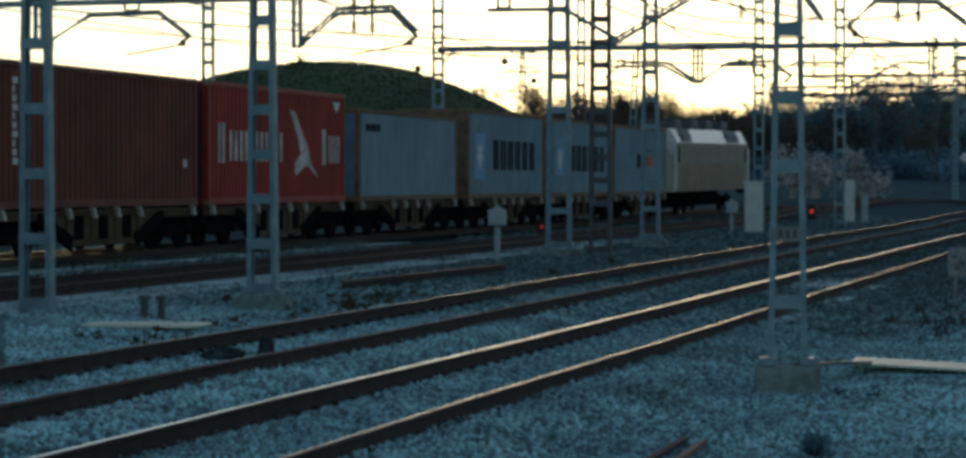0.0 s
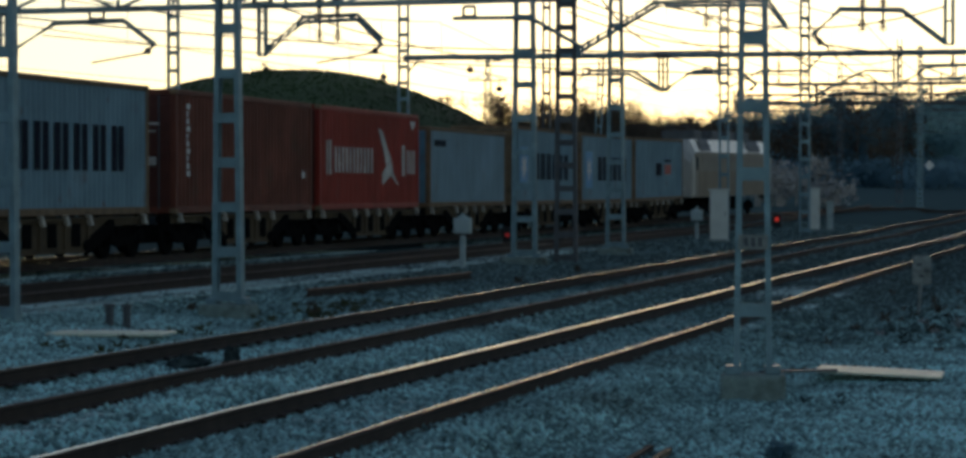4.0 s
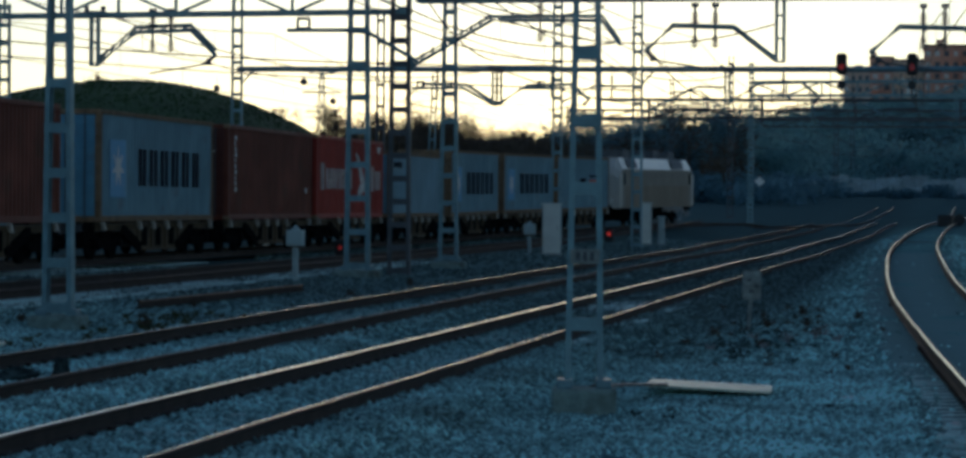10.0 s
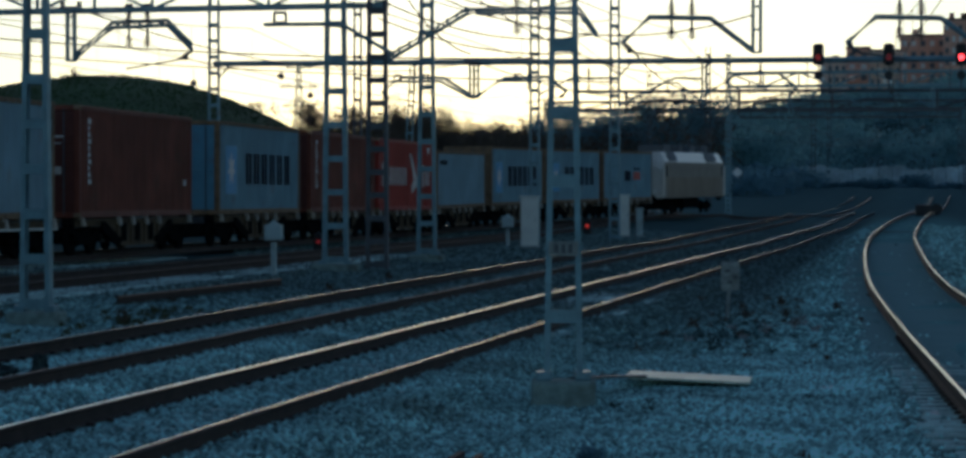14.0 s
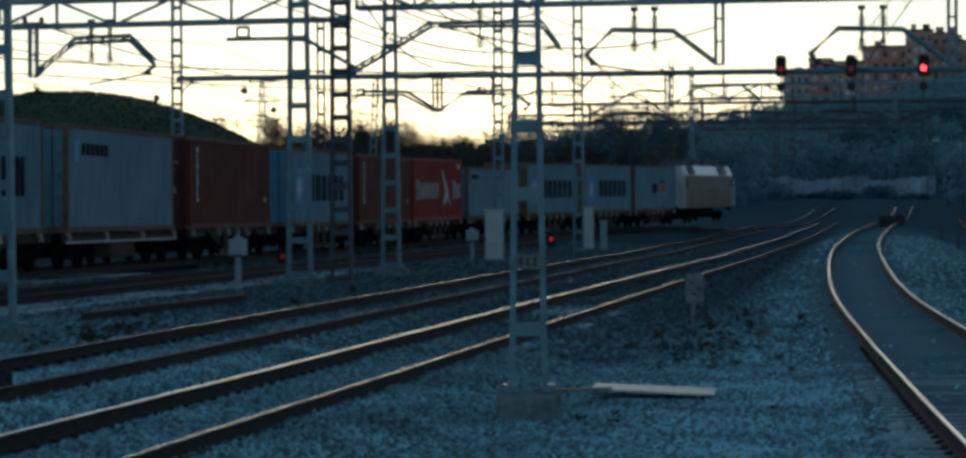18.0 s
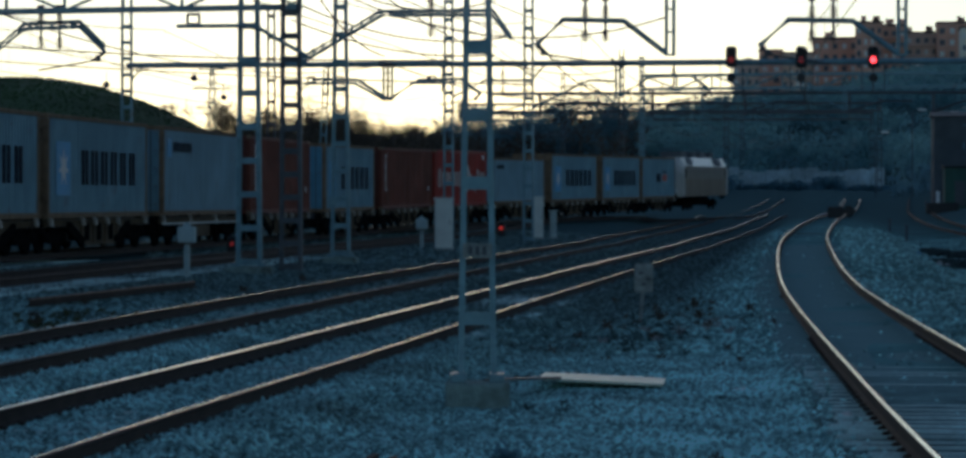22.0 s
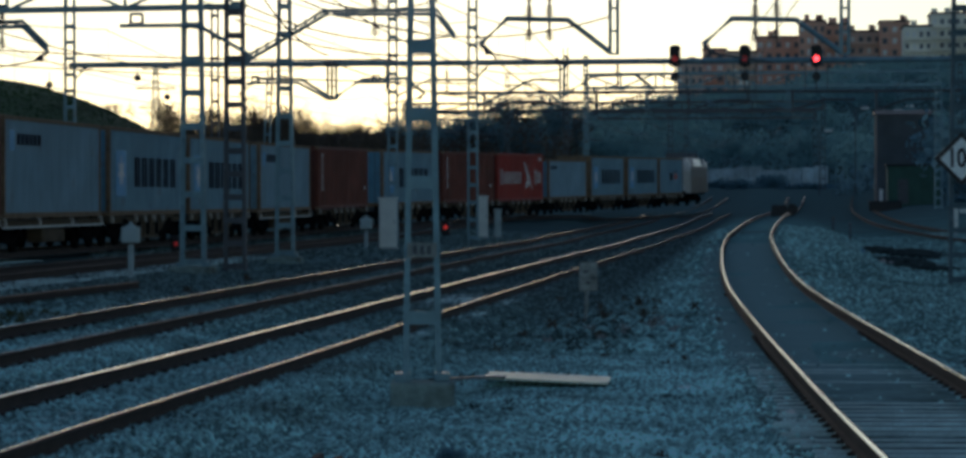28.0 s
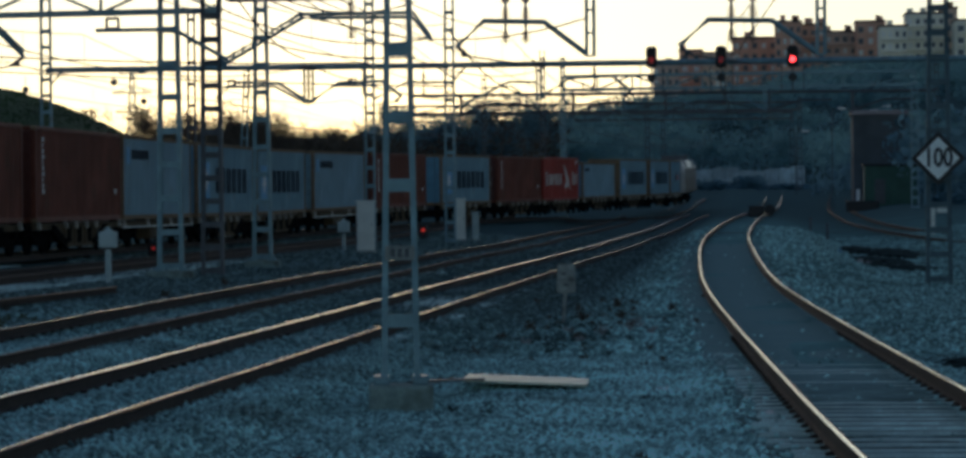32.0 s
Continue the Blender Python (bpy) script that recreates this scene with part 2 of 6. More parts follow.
def weather(m, rust, strength):
    """Upright rain streaks, a few chalky panels and small rust spots on sheet steel."""
    n, l = m.node_tree.nodes, m.node_tree.links
    sock = n["Principled BSDF"].inputs["Base Color"]
    co = n.new("ShaderNodeTexCoord")
    def stretched(sx, sy, sz, detail):
        mp, t = n.new("ShaderNodeMapping"), n.new("ShaderNodeTexNoise")
        mp.inputs["Scale"].default_value = (sx, sy, sz)
        t.inputs["Scale"].default_value, t.inputs["Detail"].default_value = 1.0, detail
        l.new(co.outputs["Object"], mp.inputs[0]), l.new(mp.outputs[0], t.inputs["Vector"])
        return t.outputs["Fac"]
    def ranged(v, lo, hi, a, b):
        r = n.new("ShaderNodeMapRange")
        r.inputs[1].default_value, r.inputs[2].default_value, r.inputs[3].default_value, r.inputs[4].default_value = lo, hi, a, b
        l.new(v, r.inputs[0])
        return r.outputs[0]
    for v, lo, hi in ((stretched(5, 5, 0.35, 3), 1 - strength, 1 + strength), (stretched(0.5, 0.5, 0.5, 2), 1 - strength, 1 + strength)):
        mix = n.new("ShaderNodeMix")
        mix.data_type, mix.blend_type = "RGBA", "MULTIPLY"
        mix.inputs[0].default_value = 1.0
        l.new(sock.links[0].from_socket, mix.inputs[6]), l.new(ranged(v, 0.3, 0.7, lo, hi), mix.inputs[7])
        l.new(mix.outputs[2], sock)
    mix = n.new("ShaderNodeMix")
    mix.data_type = "RGBA"
    l.new(ranged(stretched(4, 4, 2.2, 5), 0.66, 0.74, 0.0, 0.7), mix.inputs[0]), l.new(sock.links[0].from_socket, mix.inputs[6])
    mix.inputs[7].default_value = (*rust, 1)
    l.new(mix.outputs[2], sock)


for paint in (BROWN_PAINT, RED_PAINT):
    weather(paint, (0.12, 0.05, 0.03), 0.16)
for paint in (GREY_PAINT, WHITE_PAINT):
    weather(paint, (0.2, 0.13, 0.09), 0.1)
MARKER_PAINT = material("dirty_marker_plate", (0.27, 0.29, 0.27), 0.8, 0, 5.0, 0.4, 40.0)
BLUE_DOOR = material("pale_blue_paint", (0.14, 0.33, 0.45), 0.5, 0, 1.2, 0.15, 30.0, dirt=(0.16, 0.22, 0.27), dirt_at=0.55, spec=0.15)
RUSTY_EDGE = material("rusty_edge", (0.24, 0.16, 0.1), 0.8, 0, 3.0, 0.3, 30.0, spec=0.15)
MARK_DARK = material("dark_navy_mark", (0.01, 0.014, 0.028), 0.7, 0, 1.0, 0.1, 20.0, spec=0.05)
MARK_CREAM = material("worn_cream_mark", (0.66, 0.6, 0.55), 0.7, 0, 1.5, 0.3, 12.0, spec=0.1)
MARK_WHITE = material("white_mark", (0.75, 0.73, 0.7), 0.6, 0, 1.0, 0.1, 20.0)
MARK_BLUE = material("sky_blue_mark", (0.1, 0.36, 0.6), 0.5, 0, 1.0, 0.1, 20.0)
MARK_RED = material("red_mark", (0.5, 0.06, 0.04), 0.5, 0, 1.0, 0.1, 20.0)
WAGON_TAN = material("dusty_tan_paint", (0.125, 0.09, 0.055), 0.8, 0, 1.5, 0.25, 25.0, dirt=(0.06, 0.045, 0.03), dirt_at=0.5, spec=0.15)
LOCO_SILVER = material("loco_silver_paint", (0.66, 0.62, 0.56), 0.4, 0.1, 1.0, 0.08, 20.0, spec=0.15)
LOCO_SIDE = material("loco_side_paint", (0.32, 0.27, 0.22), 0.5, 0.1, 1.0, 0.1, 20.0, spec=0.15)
LOCO_ROOF_LIT = material("loco_roof_paint", (0.8, 0.71, 0.6), 0.3, 0.3, 1.0, 0.1, 20.0)
LOCO_GREY = material("loco_grey_band", (0.3, 0.25, 0.21), 0.5, 0.1, 1.0, 0.1, 20.0, spec=0.15)
LOCO_DUSTY = material("loco_dusty_lower_side", (0.3, 0.23, 0.17), 0.5, 0.0, 1.0, 0.12, 20.0, spec=0.15)
# Windscreen: the pale blue sky reflection is put into the glass colour.
CAB_GLASS = material("cab_glass", (0.2, 0.25, 0.28), 0.12, 0.0, 2.0, 0.1, 20.0)
GLASS_DARK = material("dark_window_glass", (0.015, 0.018, 0.02), 0.08)
BRICK_A = material("red_brick", (0.76, 0.43, 0.31), 0.9, 0, 0.2, 0.15, 3.0)
BRICK_B = material("brown_brick", (0.72, 0.52, 0.41), 0.9, 0, 0.2, 0.15, 3.0)
PLASTER = material("beige_plaster", (0.92, 0.88, 0.74), 0.9, 0, 0.2, 0.12, 3.0)
ROOF_DARK = material("roof_felt", (0.12, 0.09, 0.08), 0.9, 0, 0.3, 0.2, 3.0)
LIT_WINDOW = material("pale_blind", (0.85, 0.85, 0.8), 0.6)
WINDOW_GLASS = material("far_window_glass", (0.13, 0.15, 0.17), 0.3, spec=0.2)
SHED_WALL = material("dark_brown_sheet", (0.085, 0.1, 0.11), 0.8, 0, 0.5, 0.25, 12.0)
GREEN_HUT = material("dark_green_sheet", (0.03, 0.10, 0.075), 0.6, 0, 1.0, 0.2, 20.0)
# ---- mesh helpers ----
def box(bm, x, y, z, sx, sy, sz, rz=0.0, bevel=0.0):
    """A block centred at x, y, z."""
    m = Matrix.Translation((x, y, z)) @ Matrix.Rotation(rz, 4, "Z") @ Matrix.Diagonal((sx, sy, sz, 1))
    made = bmesh.ops.create_cube(bm, size=1, matrix=m)["verts"]
    if bevel:
        edges = list({e for v in made for e in v.link_edges})
        bmesh.ops.bevel(bm, geom=edges, offset=bevel, segments=1, affect="EDGES")


def upright(d):
    """Axes of a member along d: its width lies level across the tracks where it can."""
    z = d.normalized()
    side = Vector((1, 0, 0)) if abs(z.x) < 0.9 else Vector((0, 0, 1))
    y = z.cross(side).normalized()
    x = y.cross(z)
    return Matrix((x, y, z)).transposed().to_4x4()


def tube(bm, pts, r, n=6):
    """One bent round tube through pts."""
    pts = [Vector(p) for p in pts]
    rings = []
    for i, p in enumerate(pts):
        d = (pts[min(i + 1, len(pts) - 1)] - pts[max(i - 1, 0)])
        m = upright(d)
        rings.append([bm.verts.new(p + m.to_3x3() @ Vector((r * math.cos(k * 2 * math.pi / n), r * math.sin(k * 2 * math.pi / n), 0))) for k in range(n)])
    for a, b in zip(rings, rings[1:]):
        for k in range(n):
            bm.faces.new((a[k], a[(k + 1) % n], b[(k + 1) % n], b[k]))
    bm.faces.new(rings[0][::-1]), bm.faces.new(rings[-1])


def channel(bm, p, q, w, d, side, t=0.014):
    """A C-shaped steel channel from p to q; its open side faces along side."""
    p, q = Vector(p), Vector(q)
    prof = [(0, -d / 2), (0, d / 2), (w, d / 2), (w, d / 2 - t), (t, d / 2 - t), (t, -d / 2 + t), (w, -d / 2 + t), (w, -d / 2)]
    rings = [[bm.verts.new(e + Vector((-side * x, y, 0))) for x, y in prof] for e in (p, q)]
    n = len(prof)
    for k in range(n):
        bm.faces.new((rings[0][k], rings[0][(k + 1) % n], rings[1][(k + 1) % n], rings[1][k]))
    bm.faces.new(rings[0][::-1]), bm.faces.new(rings[1])
    bmesh.ops.recalc_face_normals(bm, faces=bm.faces[:])


def bar(bm, p, q, w, h=0.0):
    """A straight member of w x h (or a round one, h = 0) from p to q."""
    p, q = Vector(p), Vector(q)
    d = q - p
    m = Matrix.Translation((p + q) / 2) @ upright(d)
    if h:
        bmesh.ops.create_cube(bm, size=1, matrix=m @ Matrix.Diagonal((w, h, d.length, 1)))
    else:
        bmesh.ops.create_cone(bm, cap_ends=True, segments=8, radius1=w / 2, radius2=w / 2, depth=d.length, matrix=m)


def disc(bm, x, y, z, r, depth, axis="X", n=16, r2=None):
    turn = {"X": Matrix.Rotation(radians(90), 4, "Y"), "Y": Matrix.Rotation(radians(90), 4, "X"), "Z": Matrix()}[axis]
    bmesh.ops.create_cone(bm, cap_ends=True, segments=n, radius1=r, radius2=r if r2 is None else r2, depth=depth, matrix=Matrix.Translation((x, y, z)) @ turn)


def prism(bm, pts, x0, x1):
    """A profile of (y, z) points drawn out from x0 to x1."""
    a = [bm.verts.new((x0, y, z)) for y, z in pts]
    b = [bm.verts.new((x1, y, z)) for y, z in pts]
    n = len(pts)
    bm.faces.new(a), bm.faces.new(b[::-1])
    for i in range(n):
        bm.faces.new((a[i], b[i], b[(i + 1) % n], a[(i + 1) % n]))
    bmesh.ops.recalc_face_normals(bm, faces=bm.faces[:])


def mesh_of(name, bm, mat):
    me = bpy.data.meshes.new(name)
    bm.to_mesh(me)
    bm.free()
    for one in (mat if isinstance(mat, (list, tuple)) else [mat]):
        me.materials.append(one)
    return me


def part(name, bm, mat, parent, label="", at=None):
    ob = new(name, mesh_of(name, bm, mat))
    ob.parent = parent
    if at is not None:
        ob.matrix_basis = at
    if label:
        ob["label"] = label
    return ob


def again(ob, parent, at):
    """The same mesh once more as a part of its own."""
    o = new(ob.name.split(".")[0], ob.data)
    o.parent, o.matrix_basis = parent, at
    if "label" in ob:
        o["label"] = ob["label"]
    return o


def thing(name, label, category, at=None, group="", kind=""):
    ob = new(name)
    ob.empty_display_size = 0.2
    if at is not None:
        ob.matrix_basis = at
    return tagged(ob, label, category, group, kind)


def single(name, bm, mat, label, category, at=None, group="", kind=""):
    ob = new(name, mesh_of(name, bm, mat))
    if at is not None:
        ob.matrix_basis = at
    return tagged(ob, label, category, group, kind)


def smooth(a, b, v):
    t = min(1.0, max(0.0, (v - a) / (b - a)))
    return t * t * (3 - 2 * t)


# ---- the lie of the land ----
def climb(y):
    """The yard climbs gently past 120 m."""
    y = min(y, 325.0)
    return 0.0082 * max(0.0, y - 120.0) + 0.00024 * max(0.0, y - 240.0) ** 2


def bank(y):
    """The curving track lies on a low bank of its own in the middle distance."""
    return float(np.interp(y, (52, 62, 75, 88, 100, 115, 140, 170, 210, 260), (0, 0.04, 0.2, 0.42, 0.53, 0.64, 0.66, 0.55, 0.3, 0)))


def hump(y):
    """The running lines rise a little and dip again before the far turnouts."""
    return float(np.interp(y, (35, 60, 80, 100, 130, 160, 200, 240, 280), (0, 0.05, 0.07, 0.09, 0.06, -0.1, -0.33, -0.3, 0)))


def rail_z(x, y):
    """Height of the rail heads of a track at x."""
    return 0.45 * smooth(-6.0, -17.0, x) + 0.1 * smooth(-19.5, -21.5, x) + climb(y) + bank(y) * smooth(-4.2, -2.2, x) * (1 - smooth(2.2, 4.5, x)) + hump(y) * smooth(-14.0, -12.6, x) * (1 - smooth(-4.2, -3.0, x))


def drift(y):
    return 0.013 * max(0.0, min(y, 170.0) - 25.0) + 0.00035 * max(0.0, min(y, 310.0) - 200.0) ** 2


TRAIN_LINE = ((20, -22.65), (70, -22.65), (95, -22.63), (118, -22.38), (134, -21.85), (150, -20.32), (166, -17.95), (182, -15.35), (200, -12.66), (220, -9.58), (235, -7.85), (250, -7.1), (270, -6.3), (330, -4.5), (420, -1.8))


def train_x(y):
    """Middle of the track that the train takes: straight, then a turnout to the right."""
    k = TRAIN_LINE
    i = min(max(sum(1 for a in k if a[0] <= y) - 1, 1), len(k) - 3)
    (ya, xa), (y0, x0), (y1, x1), (yb, xb) = k[i - 1:i + 3]
    h = y1 - y0
    f = (y - y0) / h
    m0, m1 = h * (x1 - xa) / (y1 - ya), h * (xb - x0) / (yb - y0)
    return (2 * f ** 3 - 3 * f * f + 1) * x0 + (f ** 3 - 2 * f * f + f) * m0 + (3 * f * f - 2 * f ** 3) * x1 + (f ** 3 - f * f) * m1


def right_x(y):
    """Middle of the track that swings in from the right."""
    u = max(0.0, 110.0 - y)
    v = max(0.0, y - 105)
    return -0.885 + 0.00033 * u * u + 0.024 * v * v / (v + 60) + (0.07 + 0.05 * smooth(22, 38, y)) * (1 - smooth(46, 72, y))


def slow_drift(y):
    return 0.4 * drift(y)


def bed(x, y):
    """Ballast heaped round the sleepers of each track."""
    near = min(abs(x + 7.1 - drift(y)), abs(x + 10.3 - slow_drift(y)))
    return 0.18 * (1 - smooth(1.45, 2.5, near)) + 0.085 * (1 - smooth(1.1, 2.0, abs(x - right_x(y)))) + 0.05 * (1 - smooth(1.3, 2.2, abs(x + 17.4))) + 0.05 * (1 - smooth(1.3, 2.2, abs(x - train_x(y))))


def level(x, y):
    """The lie of the yard, flat across each running line."""
    z = rail_z(x, y)
    for c in (-7.06 + drift(y), -10.3 + slow_drift(y), right_x(y)):
        z += (1 - smooth(1.4, 2.2, abs(x - c))) * (rail_z(c, y) - z)
    return z


def ground_z(x, y):
    low = level(x, y) - 0.35 + bed(x, y)
    if x > 4:
        low += 0.9 * smooth(5, 14, x) * smooth(60, 140, y)
    return low + 0.03 * noise.noise(Vector((x * 0.5, y * 0.3, 0)))


# ---- ground ----
def lattice(name, xs, ys, height, mat):
    verts = [(x, y, height(x, y)) for y in ys for x in xs]
    n = len(xs)
    faces = [(j * n + i, j * n + i + 1, (j + 1) * n + i + 1, (j + 1) * n + i) for j in range(len(ys) - 1) for i in range(n - 1)]
    me = bpy.data.meshes.new(name)
    me.from_pydata(verts, [], faces)
    me.materials.append(mat)
    for p in me.polygons:
        p.use_smooth = True
    return new(name, me)


def wood_height(x, y):
    """Far land: the wooded slope ahead and to the right."""
    a = math.degrees(math.atan2(x, y))
    rise = 15 * smooth(-12, 3, a) * smooth(380, 520, y) + 12 * smooth(-4, 3, a) * smooth(380, 700, y)
    return rise


xs = [-1500, -700, -350, -200, -120, -80, -60, -45] + [-36 + 0.375 * i for i in range(145)] + [22, 30, 45, 70, 110, 200, 400, 800, 1500]
ys = [-1200, -500, -200, -80, -30, -10] + [0.75 * i for i in range(120)] + [90 + 4 * i for i in range(66)] + [360, 380, 410, 440, 480, 520, 560, 620, 700, 800, 1000, 1500, 2500, 4000]
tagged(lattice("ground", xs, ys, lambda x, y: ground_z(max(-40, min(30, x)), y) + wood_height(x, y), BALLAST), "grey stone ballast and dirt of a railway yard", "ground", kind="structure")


# ---- tracks ----
def rail_strip(name, path, y0, y1, dx, mat_head, parent, up=0.0, worn=(-0.026, 0.008)):
    """One rail: foot, web and head, following path(y)."""
    prof = ((-0.07, -0.17), (0.07, -0.17), (0.07, -0.155), (0.012, -0.14), (0.012, -0.05), (0.036, -0.036), (0.036, -0.008), (0.03, -0.002), (worn[1], 0.0), (worn[0], 0.0), (-0.031, -0.002), (-0.036, -0.008), (-0.036, -0.036), (-0.012, -0.05), (-0.012, -0.14), (-0.07, -0.155))
    ys_ = []
    y = y0
    while y < y1:
        ys_.append(y)
        y += 1.5 if y < 130 else 5
    n = len(prof)
    verts = []
    for y in ys_:
        x = path(y)
        for a, b in prof:
            verts.append((x + dx + a, y, rail_z(x, y) + b + up))
    faces, mats = [], []
    for j in range(len(ys_) - 1):
        for i in range(n):
            k = (i + 1) % n
            faces.append((j * n + i, j * n + k, (j + 1) * n + k, (j + 1) * n + i))
            mats.append(1 if i in (8, 9) else 0)
    me = bpy.data.meshes.new(name)
    me.from_pydata(verts, [], faces)
    me.materials.append(RAIL_RUST), me.materials.append(mat_head)
    me.polygons.foreach_set("material_index", mats)
    ob = new(name, me)
    ob.parent = parent
    return ob


def sleeper_mesh(width):
    bm = bmesh.new()
    box(bm, 0, 0, -0.08, 2.6, width, 0.2, bevel=0.02)
    return mesh_of("sleeper", bm, SLEEPER)


SLEEPER_MESH = sleeper_mesh(0.2)
BURIED_SLEEPER_MESH = sleeper_mesh(0.17)


def track(label, path, y0, y1, heads, sleepers, drop=0.0, gauge=1.72, cant=(0.0, 0.0), sink=0.0, worn=((-0.026, 0.008), (-0.026, 0.008)), sleeper=SLEEPER_MESH, uneven=0.006):
    t = thing("railway_track", label, "railway track", kind="structure")
    rail_strip("rail", path, y0, y1, -gauge / 2, heads[0], t, cant[0], worn[0])
    rail_strip("rail", path, y0, y1, gauge / 2, heads[1], t, cant[1], worn[1])
    y = sleepers[0]
    while y < sleepers[1]:
        x = path(y)
        s = new("sleeper", sleeper)
        s.parent = t
        a = math.atan2(path(y + 0.5) - path(y - 0.5), 1.0)
        s.matrix_basis = Matrix.Translation((x + 8 * uneven * random.uniform(-1, 1), y + random.uniform(-0.02, 0.02), rail_z(x, y) - 0.17 - drop - sink * smooth(24, 42, y) + uneven * random.uniform(-1, 1))) @ Matrix.Rotation(-a, 4, "Z")
        y += 0.6
    return t


track("main line track with shiny worn rails on ballast", lambda y: -7.06 + drift(y), 5, 250, (RAIL_BRIGHT, RAIL_STEEL), (16, 70), 0.014, 1.68, (0.03, 0.0), 0.0, ((-0.032, 0.022), (-0.027, -0.006)))
track("second main line track with dull rails on ballast", lambda y: -10.3 + slow_drift(y), 5, 235, (RAIL_STEEL, RAIL_DULL), (20, 80), 0.02, 1.64, (0.06, 0.01), 0.0, ((-0.024, 0.0), (-0.026, -0.006)))
track("rusty siding track beside the freight train", lambda y: -17.4, 5, 200, (RUSTY_RAIL, RUSTY_RAIL), (36, 90), 0.12)
track("track under the freight train with worn shiny rails", train_x, 5, 300, (RAIL_GLINT, RAIL_GLINT), (40, 80), 0.12, worn=((-0.03, 0.03), (-0.03, 0.03)))
track("curving track with concrete sleepers and worn rails", right_x, 5, 300, (RAIL_WARM, RAIL_WARM), (14, 42), 0.08, 1.68, (0.0, 0.07), 0.032, ((-0.03, 0.012), (-0.03, 0.012)), BURIED_SLEEPER_MESH, 0.013)
bed_strip = lattice("track_bed", [-1.45 + 0.29 * i for i in range(11)], [10 + 0.7 * i for i in range(140)], lambda x, y: 0.0, TRACK_BED)
for v in bed_strip.data.vertices:
    edge = abs(v.co.x) / 1.45
    x = v.co.x * (1 + 0.12 * noise.noise(Vector((v.co.x, v.co.y * 0.6, 9)))) + right_x(v.co.y)
    v.co = (x, v.co.y, rail_z(right_x(v.co.y), v.co.y) - 0.253 - 0.03 * edge ** 4)
bed_strip.data.update()
tagged(bed_strip, "dark oily bed of the curving track", "track bed", kind="structure")
track("rusty siding rails half hidden in dirt", lambda y: 7.1 + (0.00095 * (180 - y) ** 2 if y < 180 else 0.00017 * (y - 180) ** 2), 110, 300, (RUSTY_RAIL, RUSTY_RAIL), (120, 121), 0.25, 1.72, (0.1, 0.16))


def rail_clips(path, y0, y1, gauge, up):
    """Fastening clips on both sides of both rails, sleeper by sleeper."""
    verts, faces = [], []
    y = y0
    while y < y1:
        x = path(y)
        for s, u in zip((-1, 1), up):
            for k in (-0.1, 0.1):
                cx, cz, n = x + s * gauge / 2 + k, rail_z(x, y) + u - 0.13, len(verts)
                verts += [(cx + a * 0.035, y + b * 0.03, cz - 0.03 + c * 0.022 - (0.015 if c > 0 and a * k > 0 else 0)) for a in (-1, 1) for b in (-1, 1) for c in (-1, 1)]
                faces += [tuple(n + i for i in f) for f in ((0, 1, 3, 2), (4, 6, 7, 5), (0, 4, 5, 1), (2, 3, 7, 6), (1, 5, 7, 3), (0, 2, 6, 4))]
        y += 0.6
    me = bpy.data.meshes.new("rail_clips")
    me.from_pydata(verts, [], faces)
    me.materials.append(RAIL_RUST)
    tagged(new("rail_clips", me), "rusty fastening clips along the rail feet", "rail clips", kind="stuff")


rail_clips(lambda y: -7.06 + drift(y), 16, 45, 1.68, (0.03, 0.0))
rail_clips(lambda y: -10.3 + slow_drift(y), 20, 45, 1.64, (0.06, 0.01))
rail_clips(right_x, 14, 45, 1.68, (0.0, 0.07))


